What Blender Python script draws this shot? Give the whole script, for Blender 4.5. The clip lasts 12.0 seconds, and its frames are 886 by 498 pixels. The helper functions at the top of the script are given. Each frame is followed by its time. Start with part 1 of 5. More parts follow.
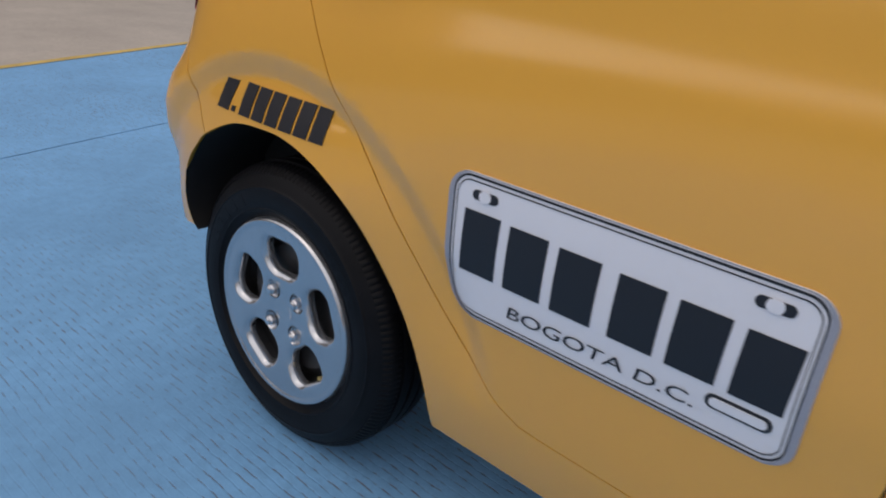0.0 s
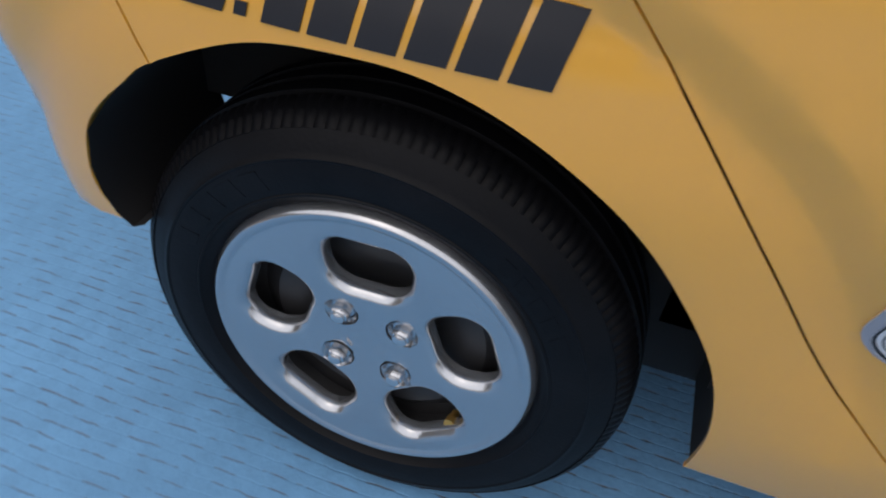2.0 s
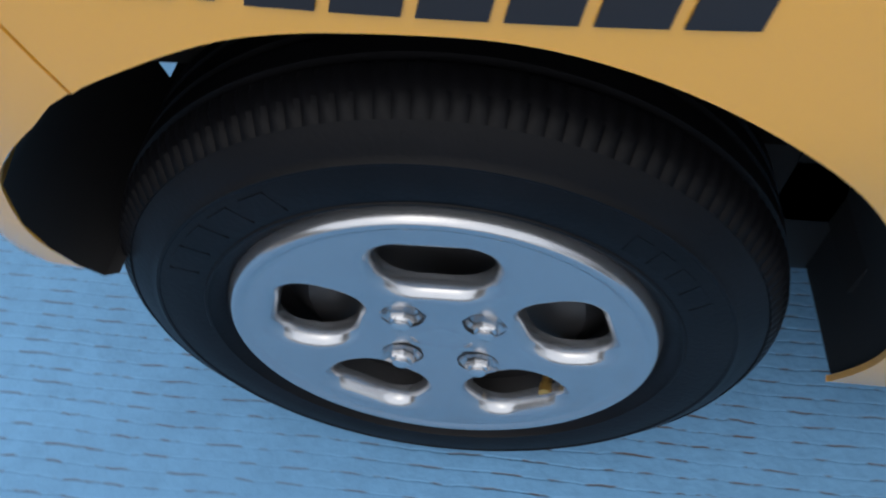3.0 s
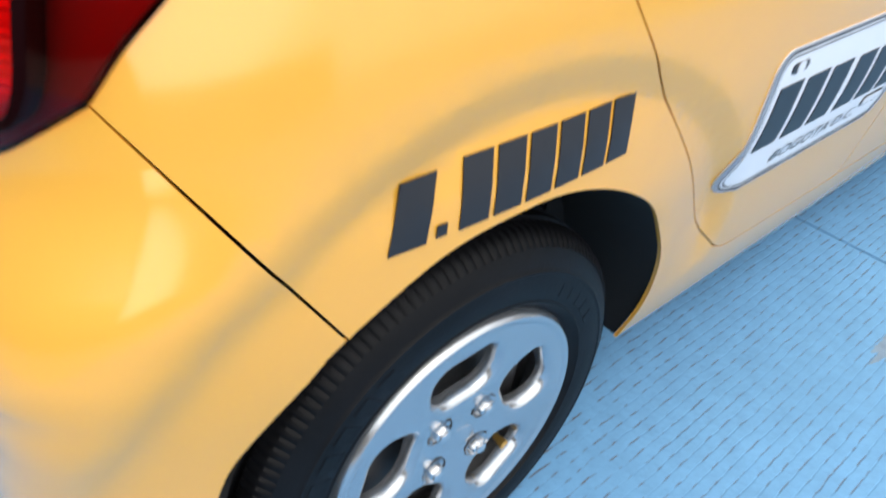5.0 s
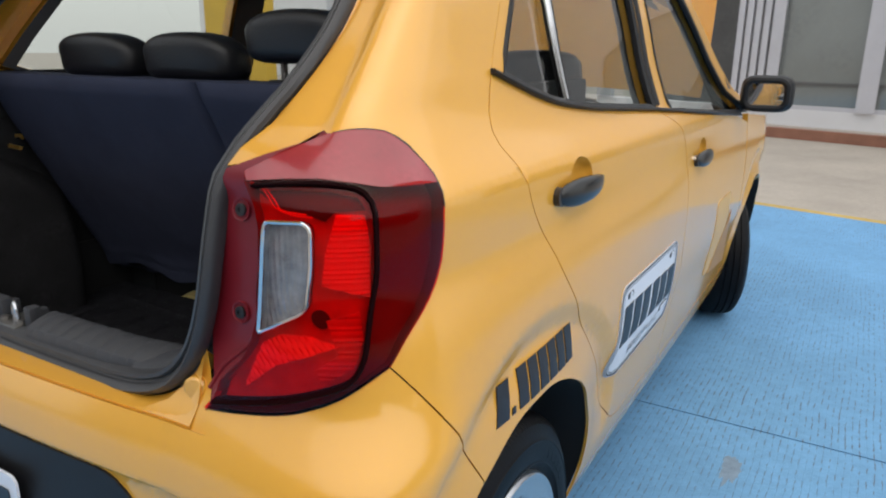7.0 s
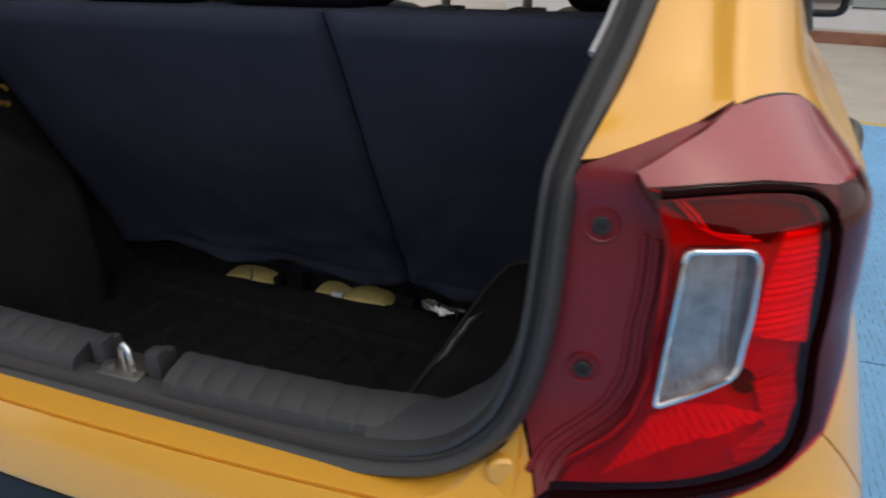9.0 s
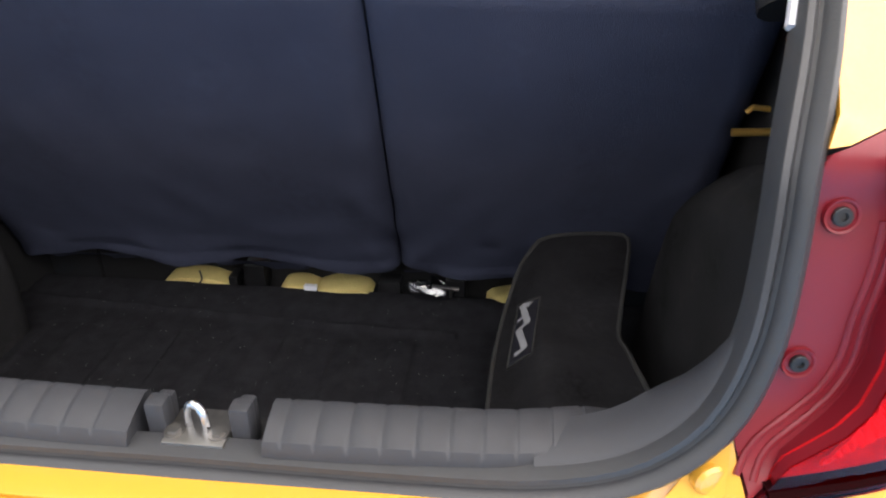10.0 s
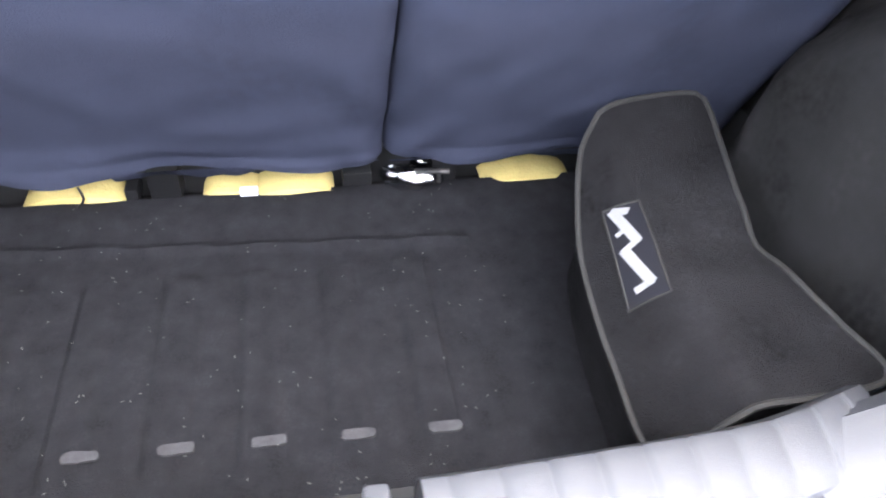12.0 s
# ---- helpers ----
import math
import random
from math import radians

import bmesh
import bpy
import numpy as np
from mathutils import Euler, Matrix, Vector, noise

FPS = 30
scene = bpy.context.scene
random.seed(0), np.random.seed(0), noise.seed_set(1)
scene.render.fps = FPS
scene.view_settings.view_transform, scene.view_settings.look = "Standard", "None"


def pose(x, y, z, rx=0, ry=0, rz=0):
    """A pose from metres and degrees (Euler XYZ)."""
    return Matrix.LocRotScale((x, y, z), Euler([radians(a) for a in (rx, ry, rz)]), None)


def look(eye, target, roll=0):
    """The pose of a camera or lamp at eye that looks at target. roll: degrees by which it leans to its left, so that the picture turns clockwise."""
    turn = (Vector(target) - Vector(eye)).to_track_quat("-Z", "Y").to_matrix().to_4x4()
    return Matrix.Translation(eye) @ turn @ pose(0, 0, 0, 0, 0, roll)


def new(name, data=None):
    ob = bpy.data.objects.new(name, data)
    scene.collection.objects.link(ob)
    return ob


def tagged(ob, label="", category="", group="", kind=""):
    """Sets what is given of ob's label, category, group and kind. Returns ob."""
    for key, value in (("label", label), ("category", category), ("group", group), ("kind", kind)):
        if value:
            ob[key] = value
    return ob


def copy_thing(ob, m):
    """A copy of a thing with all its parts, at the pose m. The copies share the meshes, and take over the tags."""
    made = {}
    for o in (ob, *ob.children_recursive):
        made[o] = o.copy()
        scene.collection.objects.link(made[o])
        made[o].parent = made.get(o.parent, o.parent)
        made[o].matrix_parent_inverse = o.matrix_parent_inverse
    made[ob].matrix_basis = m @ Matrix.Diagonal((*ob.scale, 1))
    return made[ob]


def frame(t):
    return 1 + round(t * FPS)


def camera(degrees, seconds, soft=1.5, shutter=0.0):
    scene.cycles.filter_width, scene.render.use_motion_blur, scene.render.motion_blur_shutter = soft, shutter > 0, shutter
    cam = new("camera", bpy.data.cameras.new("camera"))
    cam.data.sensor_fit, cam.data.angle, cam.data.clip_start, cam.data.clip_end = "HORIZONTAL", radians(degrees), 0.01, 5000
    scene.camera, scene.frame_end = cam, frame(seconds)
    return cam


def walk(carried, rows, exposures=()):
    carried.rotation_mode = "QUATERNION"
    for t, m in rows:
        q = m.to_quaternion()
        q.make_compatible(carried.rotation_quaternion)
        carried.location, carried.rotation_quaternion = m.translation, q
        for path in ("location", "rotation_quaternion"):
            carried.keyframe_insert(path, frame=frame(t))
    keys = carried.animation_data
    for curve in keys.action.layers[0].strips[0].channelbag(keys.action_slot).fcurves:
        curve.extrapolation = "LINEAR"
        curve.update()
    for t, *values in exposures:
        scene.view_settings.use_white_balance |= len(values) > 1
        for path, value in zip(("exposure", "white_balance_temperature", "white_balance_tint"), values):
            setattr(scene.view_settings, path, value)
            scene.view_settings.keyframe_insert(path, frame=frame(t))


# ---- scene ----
cam = camera(64.3, 12.0, soft=2.0, shutter=0.35)
PATH = [
    (0, (0.953, -1.492, 0.975), (-0.189, -0.063, 0.166), 6.1),
    (0.5, (0.77, -1.458, 0.956), (-0.293, -0.008, 0.079), 5.3),
    (1, (0.573, -1.377, 0.924), (-0.315, 0.045, -0.167), 7.1),
    (1.5, (0.392, -1.319, 0.907), (-0.291, 0.151, -0.265), 8.0),
    (2, (0.189, -1.23, 0.894), (-0.177, 0.214, -0.44), 6.9),
    (2.5, (0.108, -1.12, 0.859), (-0.064, 0.226, -0.609), 3.8),
    (3, (0.041, -1.053, 0.849), (-0.108, 0.093, -0.784), -1.5),
    (3.2, (0.001, -1.026, 0.838), (-0.013, 0.115, -0.804), -0.7),
    (4.8, (-0.351, -1.123, 0.959), (0.617, 0.016, -0.369), 3.9),
    (5, (-0.397, -1.128, 0.996), (0.688, 0.025, -0.226), 4.8),
    (5.5, (-0.554, -1.12, 1.052), (0.81, -0.043, 0.062), 1.2),
    (6, (-0.696, -1.147, 1.095), (0.825, -0.104, 0.322), 1.4),
    (6.5, (-0.852, -1.181, 1.13), (0.72, -0.131, 0.478), 1.9),
    (6.7, (-0.905, -1.193, 1.15), (0.702, -0.156, 0.564), 1.2),
    (8.3, (-0.966, -0.821, 1.187), (0.817, -0.145, 0.583), -2.4),
    (8.5, (-0.918, -0.765, 1.181), (0.857, -0.125, 0.517), -2.4),
    (9, (-0.877, -0.612, 1.186), (0.836, 0.053, 0.395), -0.2),
    (9.5, (-0.875, -0.416, 1.198), (0.9, -0.061, 0.348), -1.3),
    (10, (-0.846, -0.284, 1.202), (0.917, -0.126, 0.271), 0.5),
    (10.5, (-0.74, -0.23, 1.183), (0.978, -0.208, 0.161), 0.2),
    (11, (-0.624, -0.165, 1.163), (0.959, -0.278, -0.055), 1.7),
    (11.5, (-0.56, -0.126, 1.145), (0.921, -0.346, -0.182), 2.8),
    (12, (-0.525, -0.024, 1.134), (0.9, -0.371, -0.226), 4.8),
]
walk(cam, [(t, look(eye, target, roll)) for t, eye, target, roll in PATH],
     exposures=[(0, -0.35, 6600, 16), (1.5, -0.2, 6500, 15), (3.0, 0.0, 6200, 10), (5.0, 0.8, 6400, 7), (5.5, 0.6, 6400, 6), (6.0, 0.45, 6400, 6), (6.5, 0.35, 6450, 7), (8.3, 0.0, 6500, 9), (9.0, 0.05, 6600, 9),
                (9.5, 0.65, 6600, 10), (10.0, 1.65, 6600, 12), (10.5, 2.05, 6450, 13), (11.0, 2.7, 6250, 13), (11.5, 3.6, 6150, 13), (12.0, 4.0, 6100, 13)])

# ---- light ----
SUN_AZ, SUN_EL = radians(205), radians(62)
world = bpy.data.worlds.new("sky")
scene.world = world
world.use_nodes = True
wn = world.node_tree
sky = wn.nodes.new("ShaderNodeTexSky")
sky.sky_type, sky.sun_disc = "NISHITA", False
sky.sun_elevation, sky.sun_rotation = SUN_EL, SUN_AZ
sky.dust_density, sky.air_density = 4.0, 1.0
haze = wn.nodes.new("ShaderNodeMix")
haze.data_type = "RGBA"
haze.inputs["Factor"].default_value, haze.inputs["B"].default_value = 0.65, (7.5, 7.4, 7.2, 1)
wn.links.new(sky.outputs[0], haze.inputs["A"])
wn.links.new(haze.outputs["Result"], wn.nodes["Background"].inputs[0])
wn.nodes["Background"].inputs[1].default_value = 0.13
sun = new("sun", bpy.data.lights.new("sun", "SUN"))
sun.data.energy, sun.data.angle, sun.data.color = 1.15, radians(115), (1.0, 0.96, 0.9)
sun.matrix_world = look((0, 0, 0), (-math.sin(SUN_AZ) * math.cos(SUN_EL), -math.cos(SUN_AZ) * math.cos(SUN_EL), -math.sin(SUN_EL)))


# ---- materials ----
def mat(name, color, rough=0.5, metal=0.0, coat=0.0, vary=0.1, scale=8.0, bump=0.0, bump_scale=60.0, spec=0.5, sheen=0.0):
    """A surface with colour variation at two scales and fine relief."""
    m = bpy.data.materials.new(name)
    m.use_nodes = True
    n, l = m.node_tree.nodes, m.node_tree.links
    b = n["Principled BSDF"]
    b.inputs["Roughness"].default_value, b.inputs["Metallic"].default_value = rough, metal
    b.inputs["Coat Weight"].default_value, b.inputs["Coat Roughness"].default_value = coat, 0.09
    b.inputs["Specular IOR Level"].default_value = spec
    b.inputs["Sheen Weight"].default_value = sheen
    geo = n.new("ShaderNodeTexCoord")
    big, fine = n.new("ShaderNodeTexNoise"), n.new("ShaderNodeTexNoise")
    for tex, s in ((big, scale), (fine, scale * 11)):
        tex.inputs["Scale"].default_value, tex.inputs["Detail"].default_value = s, 4.0
        l.new(geo.outputs["Object"], tex.inputs["Vector"])
    mix, mix2 = n.new("ShaderNodeMix"), n.new("ShaderNodeMix")
    for x, f, a in ((mix, big, vary), (mix2, fine, vary * 0.6)):
        x.data_type = "RGBA"
        ramp = n.new("ShaderNodeMapRange")
        ramp.inputs[1].default_value, ramp.inputs[2].default_value = 0.3, 0.7
        l.new(f.outputs[0], ramp.inputs[0])
        l.new(ramp.outputs[0], x.inputs["Factor"])
    lo = tuple(c * (1 - vary) for c in color)
    hi = tuple(min(1, c * (1 + vary)) for c in color)
    mix.inputs["A"].default_value, mix.inputs["B"].default_value = (*lo, 1), (*hi, 1)
    l.new(mix.outputs["Result"], mix2.inputs["A"])
    mix2.inputs["B"].default_value = (*color, 1)
    l.new(mix2.outputs["Result"], b.inputs["Base Color"])
    if bump:
        t, k = n.new("ShaderNodeTexNoise"), n.new("ShaderNodeBump")
        t.inputs["Scale"].default_value, t.inputs["Detail"].default_value = bump_scale, 3.0
        k.inputs["Strength"].default_value, k.inputs["Distance"].default_value = bump, 0.004
        l.new(geo.outputs["Object"], t.inputs["Vector"])
        l.new(t.outputs[0], k.inputs["Height"])
        l.new(k.outputs[0], b.inputs["Normal"])
    return m


YELLOW = mat("taxi_yellow_paint", (0.80, 0.392, 0.036), rough=0.5, metal=0.12, coat=1.0, vary=0.03, scale=3)
YELLOW.node_tree.nodes["Principled BSDF"].inputs["Coat IOR"].default_value = 1.68
YELLOW.node_tree.nodes["Principled BSDF"].inputs["Coat Roughness"].default_value = 0.12
BLACK_TRIM = mat("black_plastic", (0.011, 0.011, 0.0125), rough=0.45, vary=0.2, bump=0.15, bump_scale=900, spec=0.3)
LINING = mat("grey_door_lining", (0.10, 0.10, 0.105), rough=0.8, vary=0.12, scale=5, bump=0.2, bump_scale=300)
HEADLINER = mat("pale_headliner", (0.42, 0.41, 0.39), rough=0.9, vary=0.06, bump=0.2, bump_scale=400)
UNDERBODY = mat("underbody_black", (0.006, 0.006, 0.007), rough=0.8, vary=0.3)
RUBBER = mat("tyre_rubber", (0.0050, 0.0050, 0.0062), rough=0.46, vary=0.6, scale=14, bump=0.10, bump_scale=240, spec=0.14)
SEAL = mat("seal_rubber", (0.038, 0.039, 0.043), rough=0.42, vary=0.15, bump=0.1, bump_scale=500)
SILL = mat("grey_sill_plastic", (0.037, 0.0385, 0.045), rough=0.5, vary=0.1, bump=0.25, bump_scale=1200)
CARPET = mat("black_carpet", (0.022, 0.0218, 0.0232), rough=0.95, vary=0.6, scale=9, bump=0.6, bump_scale=900, spec=0.08)
SEATCLOTH = mat("navy_seat_cloth", (0.042, 0.0475, 0.077), rough=0.9, vary=0.2, scale=6, bump=0.5, bump_scale=700, spec=0.1)
SILVER = mat("silver_wheel_paint", (0.50, 0.52, 0.55), rough=0.22, metal=0.88, coat=0.5, vary=0.05)
CHROME = mat("chrome", (0.75, 0.75, 0.76), rough=0.12, metal=1.0, vary=0.03)
BOLTMETAL = mat("bolt_metal", (0.62, 0.63, 0.65), rough=0.26, metal=0.95, vary=0.12, scale=60)
STEEL = mat("grey_steel", (0.25, 0.24, 0.23), rough=0.4, metal=0.9, vary=0.3)
WHITE = mat("white_sticker", (0.72, 0.74, 0.80), rough=0.4, vary=0.03)
GREYBAND = mat("grey_sticker_edge", (0.30, 0.32, 0.38), rough=0.4, vary=0.05)
INK = mat("black_sticker", (0.012, 0.012, 0.016), rough=0.4, vary=0.1)
RED_FLANGE = mat("red_lamp_flange", (0.19, 0.008, 0.016), rough=0.42, coat=0.12, vary=0.08)
FOAM = mat("yellow_foam", (0.62, 0.50, 0.19), rough=0.9, vary=0.15, scale=30, bump=0.4, bump_scale=200)
BRASS = mat("brass_rod", (0.75, 0.45, 0.12), rough=0.3, metal=0.8)
LEATHER = mat("black_vinyl", (0.008, 0.008, 0.010), rough=0.42, vary=0.2, bump=0.2, bump_scale=250)
RIMBLACK = mat("rim_black", (0.03, 0.03, 0.032), rough=0.45, metal=0.3, vary=0.3, scale=20)
GLOSSBLACK = mat("gloss_black", (0.008, 0.008, 0.009), rough=0.3, coat=0.3, vary=0.1)
MIRROR = mat("mirror_silver", (0.85, 0.86, 0.88), rough=0.02, metal=1.0, vary=0.01)
PALE = mat("pale_sticker", (0.68, 0.42, 0.14), rough=0.4, vary=0.08)
BROWN = mat("brown_sticker", (0.42, 0.20, 0.03), rough=0.4, vary=0.1)
REDDEEP = mat("deep_red_housing", (0.11, 0.003, 0.006), rough=0.35, vary=0.15)
REDMID = mat("red_lamp_bowl", (0.55, 0.008, 0.012), rough=0.3, vary=0.35, scale=40)
REDSHEEN = mat("red_lamp_top", (0.29, 0.018, 0.028), rough=0.26, coat=1.0, vary=0.25, scale=12)
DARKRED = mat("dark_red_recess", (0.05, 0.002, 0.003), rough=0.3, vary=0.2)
MASKRED = mat("blackish_red_mask", (0.010, 0.001, 0.0015), rough=0.9, vary=0.2, spec=0.05)
REDBRIGHT = mat("bright_red_reflector", (1.0, 0.015, 0.018), rough=0.22, coat=0.5, vary=0.12, scale=30)
REFLECT = mat("silver_reflector", (0.42, 0.42, 0.43), rough=0.34, metal=0.9, vary=0.5, scale=60)
MATFELT = mat("boot_mat_felt", (0.046, 0.046, 0.053), rough=0.95, vary=0.36, scale=38, bump=1.0, bump_scale=800, spec=0.08)
WORNFELT = mat("worn_felt", (0.060, 0.060, 0.066), rough=0.95, vary=0.35, scale=60, bump=0.7, bump_scale=800, spec=0.1)
BAGFELT = mat("bag_felt", (0.0165, 0.016, 0.018), rough=0.95, vary=0.7, scale=14, bump=1.0, bump_scale=700, spec=0.08)
PIPING = mat("grey_piping", (0.015, 0.0146, 0.0146), rough=0.8, vary=0.65, scale=12, bump=0.3, bump_scale=600)
EMBLEM = mat("white_embroidery", (0.22, 0.22, 0.235), rough=0.7, vary=0.06, bump=0.3, bump_scale=500)
LINT = mat("pale_lint", (0.20, 0.20, 0.195), rough=0.9)
LINE = mat("worn_yellow_line", (0.50, 0.36, 0.10), rough=0.8, vary=0.35, scale=5, bump=0.4, bump_scale=80)
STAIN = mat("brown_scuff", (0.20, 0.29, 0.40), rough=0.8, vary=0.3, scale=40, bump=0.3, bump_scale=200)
KERBRED = mat("kerb_red", (0.26, 0.12, 0.08), rough=0.85, vary=0.35, scale=4, bump=0.4, bump_scale=50)
KERBYELLOW = mat("kerb_yellow", (0.45, 0.31, 0.08), rough=0.85, vary=0.35, scale=5, bump=0.4, bump_scale=50)
WHITEWALL = mat("white_wall", (0.66, 0.66, 0.68), rough=0.7, vary=0.06, scale=2)
SKYBLOCK = mat("yard_wall_render", (0.16, 0.145, 0.13), rough=0.9, vary=0.3, scale=0.7, bump=0.4, bump_scale=30)
COLUMN = mat("pale_grey_metal", (0.50, 0.50, 0.54), rough=0.5, vary=0.08, scale=3)
SHOPDARK = mat("dark_interior", (0.10, 0.10, 0.10), rough=0.7, vary=0.4, scale=1.5)
SHOPGLASS = mat("shop_glass", (0.17, 0.185, 0.18), rough=0.05, vary=0.2, scale=1.2, coat=1.0)
FROST = mat("frosted_panel", (0.32, 0.36, 0.37), rough=0.35, vary=0.1, scale=1.5)
POSTYELLOW = mat("post_yellow", (0.62, 0.40, 0.05), rough=0.5, vary=0.12, scale=2)
POSTBLUE = mat("post_blue", (0.03, 0.10, 0.30), rough=0.4, vary=0.3, scale=4)


def see_through(name, tint, gloss, base=0.035):
    """Thin clear sheet: tinted straight-through light and a gloss that grows at glancing angles."""
    m = bpy.data.materials.new(name)
    m.use_nodes = True
    n, l = m.node_tree.nodes, m.node_tree.links
    n.remove(n["Principled BSDF"])
    t, g, f, x = n.new("ShaderNodeBsdfTransparent"), n.new("ShaderNodeBsdfGlossy"), n.new("ShaderNodeLayerWeight"), n.new("ShaderNodeMixShader")
    p, q = n.new("ShaderNodeMath"), n.new("ShaderNodeMath")
    p.operation, p.inputs[1].default_value = "POWER", 4.0
    q.operation, q.inputs[1].default_value, q.inputs[2].default_value = "MULTIPLY_ADD", 0.72, base
    t.inputs[0].default_value = (*tint, 1)
    g.inputs["Roughness"].default_value = gloss
    f.inputs["Blend"].default_value = 0.5
    l.new(f.outputs["Facing"], p.inputs[0])
    l.new(p.outputs[0], q.inputs[0])
    l.new(q.outputs[0], x.inputs[0])
    l.new(t.outputs[0], x.inputs[1])
    l.new(g.outputs[0], x.inputs[2])
    l.new(x.outputs[0], n["Material Output"].inputs["Surface"])
    return m


REDLENS = see_through("red_lens", (0.92, 0.045, 0.055), 0.04, 0.018)
CLEAR = see_through("clear_lens", (0.92, 0.93, 0.95), 0.03)
CLEARBAG = see_through("clear_wrapper", (0.80, 0.81, 0.84), 0.08, 0.22)
GLASS = see_through("window_glass", (0.76, 0.80, 0.78), 0.01, 0.08)


# ---- building blocks ----
import functools

from mathutils.geometry import delaunay_2d_cdt


def part(name, bm, material, parent=None, label="", smooth=True):
    """Links a bmesh as one mesh object, under a thing or a part."""
    me = bpy.data.meshes.new(name)
    bm.to_mesh(me)
    bm.free()
    if smooth:
        me.shade_smooth()
        me.set_sharp_from_angle(angle=radians(38))
    for m in material if isinstance(material, (list, tuple)) else (material,):
        me.materials.append(m)
    ob = new(name, me)
    if parent:
        ob.parent = parent
        if parent.parent is None:
            ob.matrix_parent_inverse = parent.matrix_basis.inverted()
    if label:
        ob["label"] = label
    return ob


def thing(name, at, label, category, group="", kind=""):
    ob = new(name)
    ob.location = at
    ob.matrix_basis = Matrix.Translation(at)
    return tagged(ob, label, category, group, kind)


def box(bm, x0, x1, y0, y1, z0, z1, bevel=0.0, m=None):
    made = bmesh.ops.create_cube(bm, size=1.0)["verts"]
    place = Matrix.Translation(((x0 + x1) / 2, (y0 + y1) / 2, (z0 + z1) / 2)) @ Matrix.Diagonal((abs(x1 - x0), abs(y1 - y0), abs(z1 - z0), 1))
    bmesh.ops.transform(bm, verts=made, matrix=(m @ place) if m else place)
    if bevel:
        edges = list({e for v in made for e in v.link_edges})
        bmesh.ops.bevel(bm, geom=edges, offset=bevel, segments=2, affect="EDGES", profile=0.6)
    return bm


def rod(bm, a, b, r, n=12, r2=None, caps=True):
    a, b = Vector(a), Vector(b)
    turn = (b - a).to_track_quat("Z", "Y").to_matrix().to_4x4()
    bmesh.ops.create_cone(bm, cap_ends=caps, segments=n, radius1=r, radius2=r if r2 is None else r2, depth=(b - a).length,
                          matrix=Matrix.Translation((a + b) / 2) @ turn)
    return bm


def tube(bm, line, r, n=8, closed=False, flat_by=1.0):
    """A tube along a line of points; flat_by squashes it across its second axis."""
    line = [Vector(p) for p in line]
    rings, count, up = [], len(line), Vector((0, 0, 1))
    prev = None
    for i, p in enumerate(line):
        a = line[(i - 1) % count] if closed or i else p
        b = line[(i + 1) % count] if closed or i < count - 1 else p
        way = (b - a).normalized()
        side = prev - way * prev.dot(way) if prev else way.cross(up)
        if side.length < 1e-4:
            side = way.cross(Vector((1, 0, 0)))
        side.normalize()
        prev = side
        other = way.cross(side)
        rings.append([bm.verts.new(p + side * r * math.cos(k * math.tau / n) + other * r * flat_by * math.sin(k * math.tau / n)) for k in range(n)])
    for i in range(count if closed else count - 1):
        a, b = rings[i], rings[(i + 1) % count]
        for k in range(n):
            bm.faces.new((a[k], a[(k + 1) % n], b[(k + 1) % n], b[k]))
    if not closed:
        bm.faces.new(rings[0][::-1])
        bm.faces.new(rings[-1])
    return bm


def lathe(bm, profile, n=64, m=Matrix()):
    """Turns (radius, axial) pairs about the y axis; axial goes outwards, to -y."""
    rings = [[bm.verts.new(m @ Vector((r * math.cos(k * math.tau / n), -h, r * math.sin(k * math.tau / n)))) for k in range(n)] for r, h in profile]
    for a, b in zip(rings, rings[1:]):
        for k in range(n):
            bm.faces.new((a[k], a[(k + 1) % n], b[(k + 1) % n], b[k]))
    return bm


def spline(points, step=0.02, closed=False):
    """A smooth line (Catmull-Rom) through 2D or 3D points, resampled."""
    pts = [Vector(p) for p in points]
    n, out = len(pts), []
    for i in range(n if closed else n - 1):
        p0, p1 = pts[(i - 1) % n] if closed or i else pts[0], pts[i]
        p2, p3 = pts[(i + 1) % n], pts[(i + 2) % n] if closed or i + 2 < n else pts[-1]
        k = max(1, int((p2 - p1).length / step))
        for j in range(k):
            t = j / k
            out.append(0.5 * (2 * p1 + (p2 - p0) * t + (2 * p0 - 5 * p1 + 4 * p2 - p3) * t * t + (3 * p1 - p0 - 3 * p2 + p3) * t ** 3))
    if not closed:
        out.append(pts[-1])
    return out


def straight(points, step=0.02):
    """A line of straight legs, resampled, without its last point."""
    out = []
    for a, b in zip(points, points[1:]):
        a, b = Vector(a), Vector(b)
        k = max(1, int((b - a).length / step))
        out += [a.lerp(b, j / k) for j in range(k)]
    return out


def inside(poly, x, y):
    hit = False
    for (x1, y1), (x2, y2) in zip(poly, poly[1:] + poly[:1]):
        if (y1 > y) != (y2 > y) and x < (x2 - x1) * (y - y1) / (y2 - y1) + x1:
            hit = not hit
    return hit


def shrink(poly, d):
    """A closed outline moved inwards by d."""
    area = sum(a[0] * b[1] - b[0] * a[1] for a, b in zip(poly, poly[1:] + poly[:1]))
    out, s = [], d if area > 0 else -d
    for i, p in enumerate(poly):
        a, b = poly[i - 1], poly[(i + 1) % len(poly)]
        way = Vector((b[0] - a[0], b[1] - a[1]))
        way = way.normalized() if way.length > 1e-9 else Vector((0, 0))
        out.append((p[0] - way.y * s, p[1] + way.x * s))
    return out


